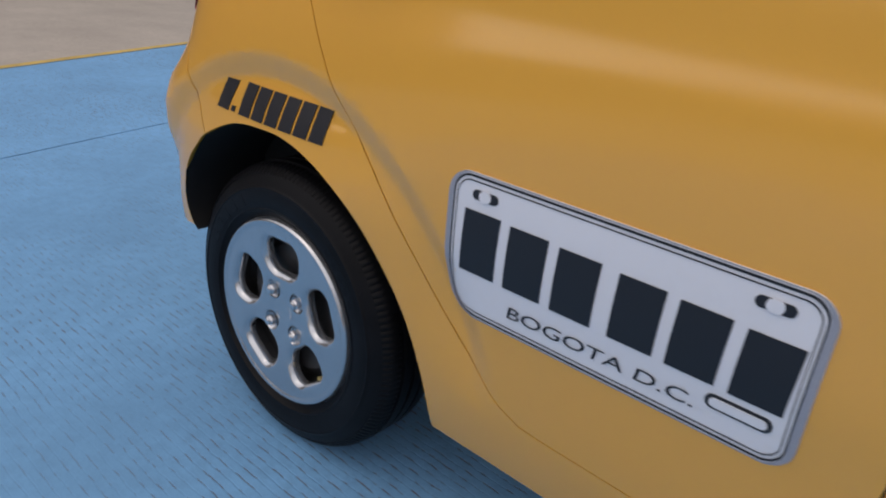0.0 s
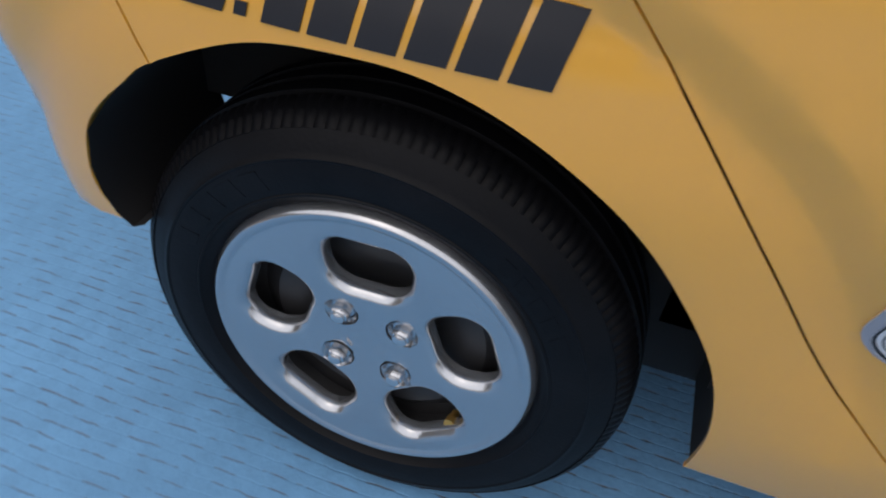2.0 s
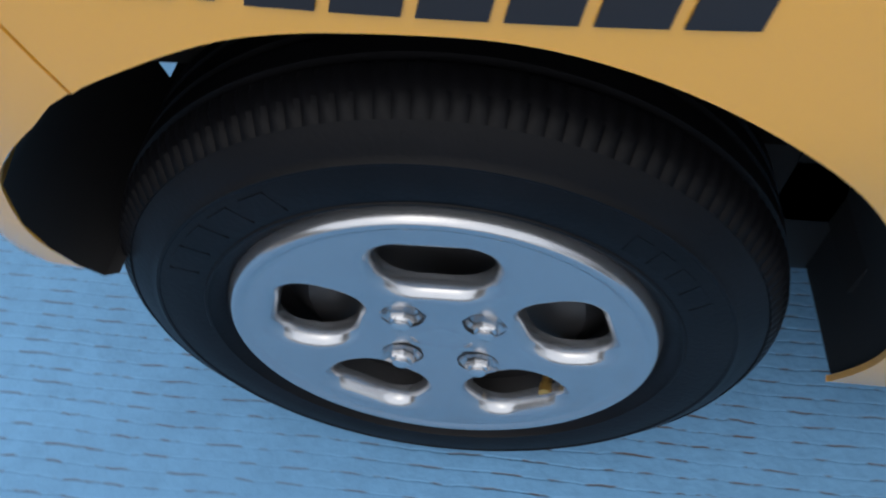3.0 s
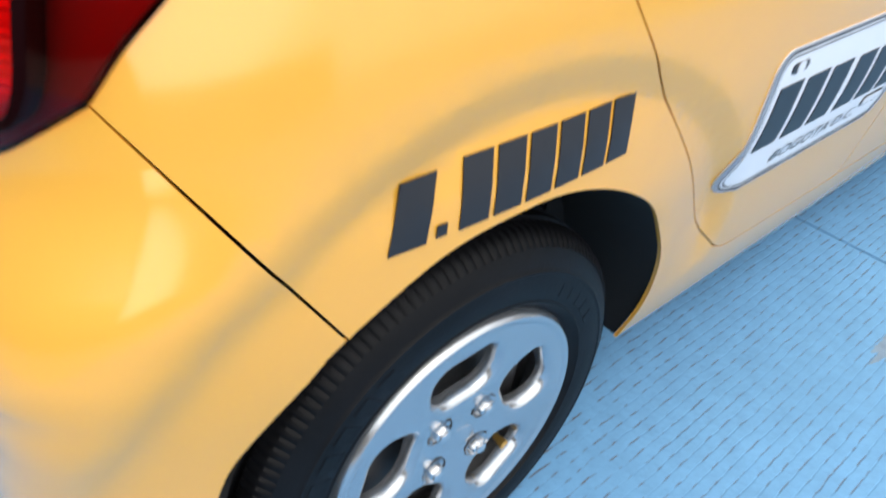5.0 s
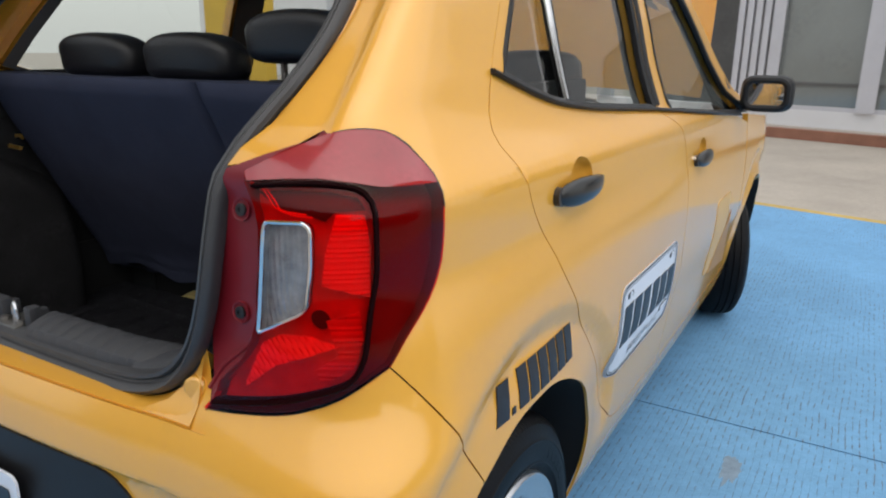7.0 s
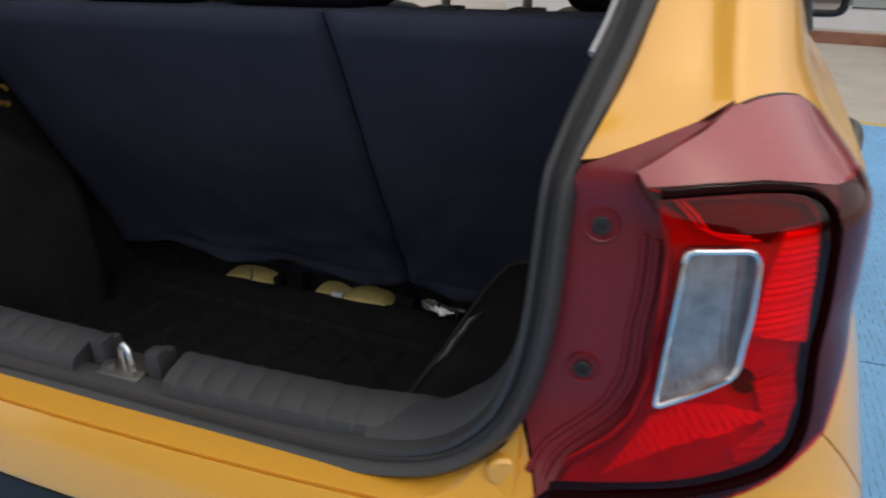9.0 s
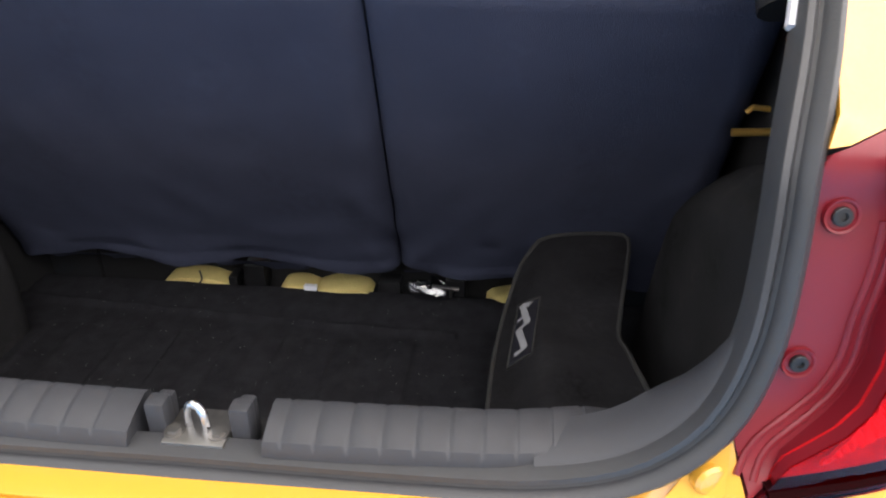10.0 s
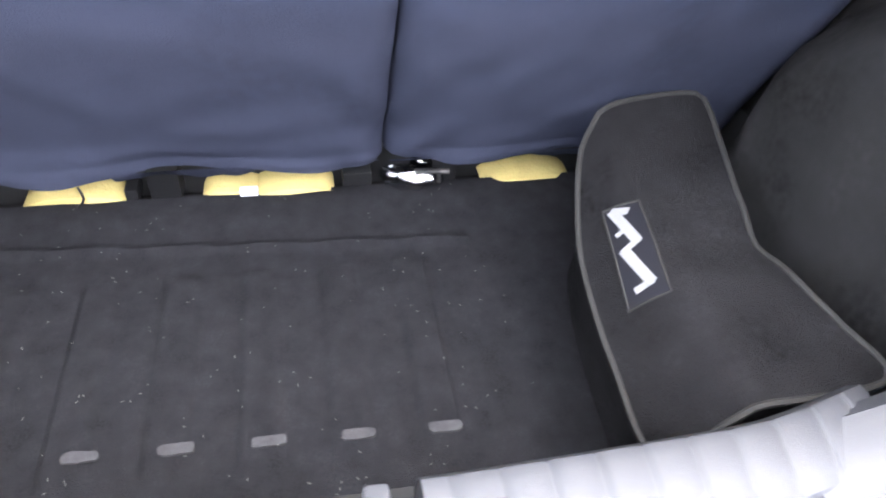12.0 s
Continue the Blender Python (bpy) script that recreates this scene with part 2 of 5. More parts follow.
def sheet(bm, outline, surface, step=0.03, holes=(), rim=0.0, off=0.0, deep=None, extra=()):
    """A curved sheet: an outline in the (u, v) of a surface, filled, with its edges turned in by rim."""
    loops = [[tuple(p)[:2] for p in outline], *[[tuple(p)[:2] for p in h] for h in holes]]
    verts, edges = [], []
    for loop in loops:
        n0 = len(verts)
        verts += [Vector(p) for p in loop]
        edges += [(n0 + i, n0 + (i + 1) % len(loop)) for i in range(len(loop))]
    us, vs = [p[0] for p in loops[0]], [p[1] for p in loops[0]]
    for i in range(int((max(us) - min(us)) / step) + 1):
        for j in range(int((max(vs) - min(vs)) / step) + 1):
            u, v = min(us) + (i + 0.5 * (j % 2)) * step, min(vs) + j * step
            if inside(loops[0], u, v) and not any(inside(h, u, v) for h in loops[1:]):
                verts.append(Vector((u, v)))
    verts += [Vector(p) for p in extra if inside(loops[0], *p) and not any(inside(h, *p) for h in loops[1:])]
    vo, eo, fo, vorig, eorig, _ = delaunay_2d_cdt(verts, edges, [], 0, 1e-6)
    put = [bm.verts.new(Vector(surface(p[0], p[1], off))) for p in vo]
    faces = []
    for f in fo:
        cu, cv = sum(vo[k][0] for k in f) / len(f), sum(vo[k][1] for k in f) / len(f)
        if inside(loops[0], cu, cv) and not any(inside(h, cu, cv) for h in loops[1:]):
            faces.append(bm.faces.new([put[k] for k in f]))
    for v in [v for v in put if not v.link_faces]:
        bm.verts.remove(v)
    here = {v: vo[k] for k, v in enumerate(put) if v.is_valid}
    if rim or deep is not None:
        edge = [e for f in faces for e in f.edges if len(e.link_faces) == 1]
        low = {}
        for e in edge:
            for v in e.verts:
                if v not in low:
                    low[v] = bm.verts.new(Vector(surface(here[v][0], here[v][1], off - rim)))
        for e in edge:
            a, b = e.verts
            bm.faces.new((a, b, low[b], low[a]))
    bmesh.ops.recalc_face_normals(bm, faces=bm.faces)
    return bm


@functools.lru_cache(maxsize=None)
def slopes(rows):
    """Slopes of a smooth line through (x, y) rows that never swings past them."""
    d = [(b[1] - a[1]) / (b[0] - a[0]) for a, b in zip(rows, rows[1:])]
    return [d[0]] + [0.0 if p * q <= 0 else 2 * p * q / (p + q) for p, q in zip(d, d[1:])] + [d[-1]]


@functools.lru_cache(maxsize=200000)
def smooth_at(rows, x):
    m = slopes(rows)
    for i, ((x0, y0), (x1, y1)) in enumerate(zip(rows, rows[1:])):
        if x <= x1:
            w = x1 - x0
            t = (x - x0) / w
            return (2 * t ** 3 - 3 * t * t + 1) * y0 + (t ** 3 - 2 * t * t + t) * w * m[i] + (3 * t * t - 2 * t ** 3) * y1 + (t ** 3 - t * t) * w * m[i + 1]


def lerp_table(rows, x):
    if x <= rows[0][0]:
        return rows[0][1]
    if x >= rows[-1][0]:
        return rows[-1][1]
    return smooth_at(rows, x)


# ---- the body's surface: u runs along the side (u = x) and round the corner to the rear; v is the height ----
HALF = 0.80
WIDTH = ((0.18, 0.71), (0.23, 0.735), (0.35, 0.768), (0.50, 0.789), (0.62, 0.805), (0.75, 0.807), (0.85, 0.803), (0.90, 0.797), (0.975, 0.793), (0.99, 0.791), (1.01, 0.776), (1.045, 0.744), (1.087, 0.727), (1.15, 0.704), (1.23, 0.682), (1.30, 0.660), (1.45, 0.605))
TAPER = ((0.68, 0.0), (0.806, 0.018), (0.90, 0.030), (0.99, 0.030), (1.045, 0.026), (1.087, 0.031), (1.13, 0.028), (1.45, 0.028))
BACK = ((0.20, 0.03), (0.32, -0.020), (0.48, -0.040), (0.58, -0.038), (0.66, -0.024), (0.70, -0.006), (0.72, 0.006), (0.76, 0.027), (0.85, 0.036), (0.98, 0.044), (1.03, 0.062), (1.07, 0.095), (1.14, 0.165), (1.25, 0.275), (1.42, 0.43))
CX, CY, CA, CN, CLEN = -0.05, 0.45, 0.35, 2.4, 0.55
WHEEL_Z, TYRE_R = 0.294, 0.2862


def plan(u, n=CN):
    """The plan's outline at waist height, right-hand side and rear."""
    if u >= CX:
        return u, -HALF
    if u >= CX - CLEN:
        a = (CX - u) / CLEN * math.pi / 2
        s, c = math.sin(a) ** (2 / CN), max(0.0, math.cos(a)) ** (2 / CN)
        k = (s ** n + c ** n) ** (-1 / n)
        return CX - CA * s * k, -CY - (HALF - CY) * c * k
    y = -CY + (CX - CLEN - u)
    return CX - CA - 0.018 * (1 - min(1, (y / CY) ** 2)), y


def flare(x, z):
    """The crisp-edged hollow round each wheel and the lip that stands out at the arch."""
    out = 0.0
    for wx in (0.02, 2.42):
        r = math.hypot(x - wx, z - 0.29)
        if r < 0.350:
            out += 0.002
        elif r < 0.447:
            out += -0.016 + 0.018 * (0.447 - r) / 0.097
        elif r < 0.486:
            out += -0.016 * (0.486 - r) / 0.039
    return out * max(0.0, min(1.0, (z - 0.34) / 0.12))


def creases(along_shoulder=True):
    """Points close beside the body's sharp lines, so that these lines stay crisp."""
    pts = []
    for r in (0.483, 0.489, 0.444, 0.450):
        for k in range(-4, 100):
            a = radians(k * 2)
            pts.append((0.02 + r * math.cos(a), 0.29 + r * math.sin(a)))
    if along_shoulder:
        for z in (0.989, 0.996):
            pts += [(-0.25 + 0.02 * k, z) for k in range(110)]
    return pts


def skin(u, z, off=0.0):
    if u < -1.05:
        x, y, zz = skin(-2.10 - u, z, off)
        return x, -y, zz
    def raw(u, z):
        low = max(0.0, min(1.0, (0.735 - z) / 0.19))
        low = low * low * (3 - 2 * low)
        px, py = plan(u, 4.0 + 2.0 * low)
        w = (lerp_table(WIDTH, z) - lerp_table(TAPER, z) * max(0.0, (0.9 - px) / 0.9) ** 1.5) / HALF
        back = max(0.0, min(1.0, (CX - px) / CA))
        x = px + lerp_table(BACK, z) * back
        if 0.44 < z < 0.618:
            x += 0.012 * back * min(1.0, (0.618 - z) / 0.012) * min(1.0, (z - 0.44) / 0.10)
        if u > 2.45:
            k = (u - 2.45) / 0.62
            w *= 1 - 0.28 * k ** 2.5
        y = py * w
        if z > 1.055 and u < -0.2:
            step = max(0.0, min(1.0, (y + 0.628 - 0.13 * (z - 1.07)) / 0.020))
            x += 0.020 * step * min(1.0, (z - 1.055) / 0.015)
        if u > -0.45:
            y -= flare(x, z) * max(0.0, min(1.0, (u + 0.45) / 0.10))
        return Vector((x, y, z))
    p = raw(u, z)
    if not off:
        return tuple(p)
    n = (raw(u + 0.004, z) - raw(u - 0.004, z)).cross(raw(u, z + 0.004) - raw(u, z - 0.004))
    n.normalize()
    if n.y > 0 and u > -0.4:
        n = -n
    elif u <= -0.4 and n.x > 0:
        n = -n
    return tuple(p + n * off)


def u_of_x(x, z):
    lo, hi = -0.60, 3.0
    for _ in range(40):
        mid = (lo + hi) / 2
        lo, hi = (mid, hi) if skin(mid, z)[0] < x else (lo, mid)
    return lo


def u_of_y(y, z):
    lo, hi = -1.05, -0.05
    for _ in range(40):
        mid = (lo + hi) / 2
        lo, hi = (lo, mid) if skin(mid, z)[1] < y else (mid, hi)
    return lo


def left(ob, parent):
    """The same part on the car's other side."""
    me = ob.data.copy()
    me.transform(Matrix.Diagonal((1, -1, 1, 1)))
    me.flip_normals()
    twin = new(ob.name.split(".")[0], me)
    twin.parent = parent
    return twin


car = thing("taxi_car", (0, 0, 0), "yellow five-door hatchback taxi parked with bonnet and boot open", "car")

# panel outlines in (u, v)
ARCH = [(-0.283, 0.378), (-0.300, 0.412), (-0.301, 0.450), (-0.285, 0.500), (-0.256, 0.537), (-0.218, 0.572), (-0.182, 0.602), (-0.09, 0.643), (0.0, 0.653), (0.07, 0.647), (0.145, 0.62), (0.215, 0.575), (0.27, 0.515), (0.325, 0.43), (0.355, 0.33), (0.362, 0.225)]
arch_xz = spline(ARCH, 0.012)
arch_line = [Vector((u_of_x(p.x, p.y) if p.x < -0.05 else p.x, p.y)) for p in arch_xz]
spline_at = min(range(len(arch_xz)), key=lambda k: (arch_xz[k] - Vector((-0.182, 0.602))).length) + 1
ARCH[0] = tuple(arch_line[0])
SEAM = [(0.038, 1.134), (0.022, 1.113), (0.003, 1.081), (-0.010, 1.056), (-0.010, 1.035), (0.0, 1.006), (0.021, 0.950), (0.046, 0.912), (0.080, 0.868), (0.118, 0.812), (0.166, 0.747), (0.208, 0.698), (0.245, 0.656), (0.282, 0.613), (0.334, 0.55), (0.386, 0.484), (0.427, 0.438), (0.472, 0.397), (0.51, 0.365), (0.545, 0.349), (0.60, 0.345)]
BELT = [(0.038, 1.134), (0.102, 1.114), (0.154, 1.099), (0.226, 1.081), (0.306, 1.069), (0.432, 1.057), (0.746, 1.036), (1.198, 1.000), (1.646, 0.966), (1.77, 0.955)]
FRONT_SEAM = [(0.79, 1.033), (0.862, 0.995), (0.912, 0.95), (0.950, 0.87), (0.966, 0.78), (0.966, 0.60), (0.95, 0.34)]
LAMP_EDGE = [(-0.281, 0.835), (-0.255, 0.857), (-0.2316, 0.877), (-0.2153, 0.897), (-0.2065, 0.9184), (-0.2025, 0.940), (-0.2005, 0.962), (-0.1995, 0.983), (-0.198, 0.998), (-0.1965, 1.009), (-0.1972, 1.019), (-0.2015, 1.029), (-0.210, 1.041), (-0.2235, 1.053), (-0.2398, 1.062)]
lamp_side = [tuple(p) for p in spline([(u_of_x(-0.306, 0.806), 0.806)] + LAMP_EDGE, 0.012)]
lamp_top = [tuple(p) for p in spline([(-0.2587, 1.0690), (-0.2835, 1.0720), (-0.315, 1.0716), (u_of_y(-0.626, 1.067), 1.067)], 0.008)]
flange_top = [(u_of_y(y, z), z) for y, z in ((-0.60, 1.057), (-0.565, 1.044), (-0.535, 1.032), (-0.521, 1.027))]
lamp_in = [(u_of_y(y, z), z) for y, z in ((-0.502, 1.00), (-0.498, 0.94), (-0.494, 0.87), (-0.484, 0.815), (-0.490, 0.790), (-0.500, 0.76), (-0.509, 0.735))]
lamp_low = [tuple(p) for p in spline([(u_of_y(y, z), z) for y, z in ((-0.507, 0.727), (-0.56, 0.733), (-0.63, 0.745), (-0.68, 0.764), (-0.708, 0.783))], 0.012)]
OPEN = [(-0.518, 1.031), (-0.537, 1.08), (-0.550, 1.13), (-0.560, 1.20), (-0.55, 1.30), (-0.53, 1.38)]

BUMP_SEAM = [Vector((u_of_x(-0.306 + 0.124 * k / 12, z), z)) for k, z in ((k, 0.806 - 0.204 * k / 12) for k in range(13))]
quarter = list(reversed(spline(SEAM, 0.02)))  # door seam upwards
quarter_out = quarter + straight([(0.038, 1.134), (0.085, 1.20), (0.16, 1.30), (0.24, 1.39), (0.30, 1.42)], 0.03) + straight([(0.30, 1.42), (u_of_y(-0.53, 1.38), 1.40)], 0.03)
quarter_out += [Vector((u_of_y(p.x, p.y), p.y)) for p in reversed(spline(OPEN, 0.02))] + [Vector(p) for p in reversed(flange_top[:3])]
quarter_out += [Vector(p) for p in reversed(lamp_top)] + [Vector(p) for p in reversed(lamp_side)]
quarter_out += BUMP_SEAM
quarter_out += arch_line[spline_at:] + straight([(0.362, 0.225), (1.94, 0.22), (1.94, 0.33), (0.95, 0.335), (0.61, 0.345)], 0.03)
bm = sheet(bmesh.new(), shrink(quarter_out, 0.001), skin, 0.014, rim=0.006, extra=creases())
quarter_ob = part("quarter_panel", bm, YELLOW, car)

bump_out = BUMP_SEAM + list(reversed(arch_line[:spline_at]))
bump_out += straight([ARCH[0], (-0.42, 0.345), (-0.75, 0.30), (-1.35, 0.30), (-1.68, 0.345), (-2.10 - ARCH[0][0], 0.378)], 0.03)
bump_out += [Vector((-2.10 - p.x, p.y)) for p in arch_line[:spline_at]]
bump_out += [Vector((-2.10 - p.x, p.y)) for p in reversed(BUMP_SEAM)]
bump_out += [Vector((-2.10 - p[0], p[1])) for p in reversed(lamp_low)] + straight([(-2.10 - lamp_low[0][0], 0.715), (-1.55, 0.70), (-0.55, 0.70), (lamp_low[0][0], 0.715)], 0.03) + [Vector(p) for p in lamp_low]
fold = [(-0.42 - 0.02 * k, z) for k in range(64) for z in (0.605, 0.609, 0.617, 0.620)]
bm = sheet(bmesh.new(), shrink(bump_out, 0.0012), skin, 0.018, rim=0.004, extra=fold)
bumper_ob = part("rear_bumper", bm, YELLOW, car)

def cup_edge(x, z):
    return [(x + 0.066 + 0.048 * math.cos(a), z + 0.010 + 0.036 * math.sin(a)) for a in np.linspace(0, math.tau, 36, endpoint=False)]


door_out = spline(SEAM, 0.02) + straight([(0.60, 0.345), (0.95, 0.335)], 0.03) + list(reversed(spline(FRONT_SEAM, 0.02)))
door_out += [p for p in reversed(spline(BELT, 0.03)) if 0.045 < p.x < 0.785]
bm = sheet(bmesh.new(), shrink(door_out, 0.0012), skin, 0.016, holes=(cup_edge(0.145, 0.950),), rim=0.012, extra=creases())
rear_door = part("rear_door", bm, YELLOW, car)
fdoor_out = spline(FRONT_SEAM, 0.02) + straight([(0.95, 0.335), (1.93, 0.33), (1.98, 0.60), (1.97, 0.95)], 0.03)
fdoor_out += [p for p in reversed(spline(BELT, 0.03)) if 0.80 < p.x]
bm = sheet(bmesh.new(), shrink(fdoor_out, 0.002), skin, 0.03, holes=(cup_edge(1.075, 0.893),), rim=0.014, extra=creases())
front_door = part("front_door", bm, YELLOW, car)
wing_out = straight([(1.98, 0.95), (1.985, 0.60), (1.94, 0.33), (1.94, 0.22), (2.06, 0.22)], 0.03)
wing_out += spline([(2.06, 0.22), (2.07, 0.36), (2.12, 0.48), (2.22, 0.59), (2.34, 0.645), (2.42, 0.655), (2.52, 0.635), (2.64, 0.57), (2.73, 0.47), (2.77, 0.36), (2.78, 0.28)], 0.02)
wing_out += straight([(2.78, 0.28), (3.05, 0.30), (3.05, 0.70), (2.6, 0.90), (1.98, 0.95)], 0.03)
bm = sheet(bmesh.new(), shrink(wing_out, 0.002), skin, 0.03, rim=0.02)
wing_ob = part("front_wing", bm, YELLOW, car)
for ob in (quarter_ob, rear_door, front_door, wing_ob):
    left(ob, car)

# door frames above the waist
frame_out = straight([(0.038, 1.134), (0.085, 1.20), (0.16, 1.30), (0.24, 1.39), (0.30, 1.42), (0.95, 1.43), (1.35, 1.40), (1.98, 0.97)], 0.03) + list(reversed(spline(BELT, 0.03)))
rear_hole = straight([(0.075, 1.132), (0.115, 1.19), (0.19, 1.29), (0.26, 1.365), (0.79, 1.39), (0.775, 1.043), (0.432, 1.063), (0.306, 1.075), (0.226, 1.087), (0.154, 1.106), (0.075, 1.132)], 0.03)
front_hole = straight([(0.895, 1.031), (0.91, 1.39), (1.00, 1.39), (1.30, 1.36), (1.82, 0.964), (1.198, 1.007), (0.895, 1.031)], 0.03)
bm = sheet(bmesh.new(), frame_out, skin, 0.03, holes=(rear_hole, front_hole), rim=0.03)
frames_ob = part("door_frame", bm, YELLOW, car)
left(frames_ob, car)

# grey linings inside the doors and a pale headliner
door_all = straight([(0.075, 1.09), (0.10, 0.92), (0.25, 0.72), (0.42, 0.52), (0.56, 0.40), (1.90, 0.36), (1.93, 0.94)], 0.03) + [p for p in reversed(spline(BELT, 0.03)) if 0.10 < p.x < 1.75]
for outline, cut in ((door_all, ()), (frame_out, (rear_hole, front_hole))):
    lining = part("door_lining", sheet(bmesh.new(), outline, skin, 0.06, holes=cut, off=-0.045), LINING, car, "grey plastic door lining")
    left(lining, car)

# underbody and wheel wells

bm = bmesh.new()
box(bm, 0.40, 2.05, -0.70, 0.70, 0.20, 0.30)
box(bm, 2.80, 2.95, -0.50, 0.50, 0.22, 0.60)
box(bm, 0.36, 2.02, -0.68, 0.68, 0.30, 0.42)
part("underbody", bm, UNDERBODY, car)


def well(shift, name):
    """The black lining behind a wheel arch."""
    bm = bmesh.new()
    line = [(x + shift, z) for x, z in ((-0.255, 0.384), (-0.274, 0.372), (-0.289, 0.387), (-0.297, 0.414), (-0.298, 0.451), (-0.283, 0.501), (-0.255, 0.538), (-0.219, 0.575), (-0.184, 0.607), (-0.09, 0.649), (0.0, 0.658), (0.07, 0.652), (0.147, 0.625), (0.218, 0.58), (0.274, 0.52), (0.33, 0.433), (0.362, 0.33), (0.368, 0.225))]
    line = [tuple(p) for p in spline(line, 0.03)]
    rows = []
    for x, z in line:
        out = skin(u_of_x(x - shift, z) if x - shift < -0.05 else x - shift, z)[1] + (0.008 if z > 0.53 or x > shift else -0.0015)
        rows.append([bm.verts.new((x, y, z)) for y in (out, out + 0.02, -0.66, *((-0.55, -0.495, -0.38) if z < 0.46 else (-0.62, -0.60, -0.585)))])
    for a, b in zip(rows, rows[1:]):
        for k in range(5):
            if k == 3 and a[k].co.x - shift < -0.26 and 0.384 < a[k].co.z < 0.398:
                continue
            bm.faces.new((a[k], a[k + 1], b[k + 1], b[k]))
    wall = [p for p in line if p[1] > 0.47]
    bm.faces.new([bm.verts.new((x, -0.585, z)) for x, z in wall])
    ob = part(name, bm, UNDERBODY, car)
    left(ob, car)


well(0.0, "wheel_well")
well(2.40, "wheel_well")
bm = bmesh.new()
rod(bm, (0.0, -0.62, WHEEL_Z), (0.0, 0.62, WHEEL_Z), 0.035, 12)
for s in (-1, 1):
    box(bm, 0.02, 0.40, s * 0.50, s * 0.60, 0.21, 0.40, 0.02)
part("rear_axle", bm, UNDERBODY, car)

# roof
bm = bmesh.new()
cols = []
for x in np.linspace(0.02, 1.45, 12):
    cols.append([bm.verts.new((x, y, 1.485 - 0.10 * (y / 0.6) ** 4 - 0.05 * max(0, (0.4 - x) / 0.4) ** 2 - 0.09 * max(0, (x - 0.9) / 0.55) ** 2)) for y in np.linspace(-0.60, 0.60, 15)])
for a, b in zip(cols, cols[1:]):
    for k in range(14):
        bm.faces.new((a[k], b[k], b[k + 1], a[k + 1]))
part("roof", bm, YELLOW, car)
bm = bmesh.new()
cols = [[bm.verts.new((x, y, 1.455 - 0.10 * (y / 0.6) ** 4 - 0.05 * max(0, (0.4 - x) / 0.4) ** 2 - 0.09 * max(0, (x - 0.9) / 0.55) ** 2)) for y in np.linspace(-0.57, 0.57, 15)] for x in np.linspace(0.04, 1.43, 12)]
for a, b in zip(cols, cols[1:]):
    for k in range(14):
        bm.faces.new((a[k], b[k], b[k + 1], a[k + 1]))
part("headliner", bm, HEADLINER, car, "pale grey cloth headliner")


# ---- wheels ----
def rr(x, y, hx, hy, r):
    """Distance from a rounded rectangle's edge, negative inside."""
    qx, qy = abs(x) - hx + r, abs(y) - hy + r
    return math.hypot(max(qx, 0), max(qy, 0)) + min(max(qx, qy), 0) - r


HOLE_R, HOLE_X, HOLE_Y = 0.111, 0.047, 0.034
BOLT_TURN = radians(-3.5)
BOLTS = [(0.05 * math.cos(a), 0.05 * math.sin(a)) for a in (BOLT_TURN + radians(45 + 90 * k) for k in range(4))]
HOLES = [radians(92 + 72 * k) for k in range(5)]


def hole_dist(x, z):
    best = 9.0
    for a in HOLES:
        c, s = math.cos(a), math.sin(a)
        along, across = x * c + z * s - HOLE_R, -x * s + z * c
        best = min(best, rr(across, along, HOLE_X + 0.10 * along, HOLE_Y, 0.029))
    return best


def cover_face(x, z, off=0.0):
    """The outside of the wheel cover, with rolled hole edges and sunk bolt cups."""
    r = math.hypot(x, z)
    h = 0.060 + 0.010 * math.sin(min(1.0, r / 0.150) * math.pi / 2) ** 2
    if r > 0.172:
        h += 0.003 * math.sin((r - 0.172) / 0.016 * math.pi) if r < 0.188 else 0
        h -= 0.010 * max(0.0, (r - 0.1805) / 0.008) ** 2
    d = hole_dist(x, z)
    h -= 0.009 * max(0.0, 1 - d / 0.011) ** 2
    for bx, bz in BOLTS:
        h -= 0.010 * max(0.0, min(1.0, (0.0190 - math.hypot(x - bx, z - bz)) / 0.006))
    h += 0.002 * max(0.0, 1 - abs(math.hypot(x / 1.35, z) - 0.0175) / 0.0022)
    return x, -(h + off), z


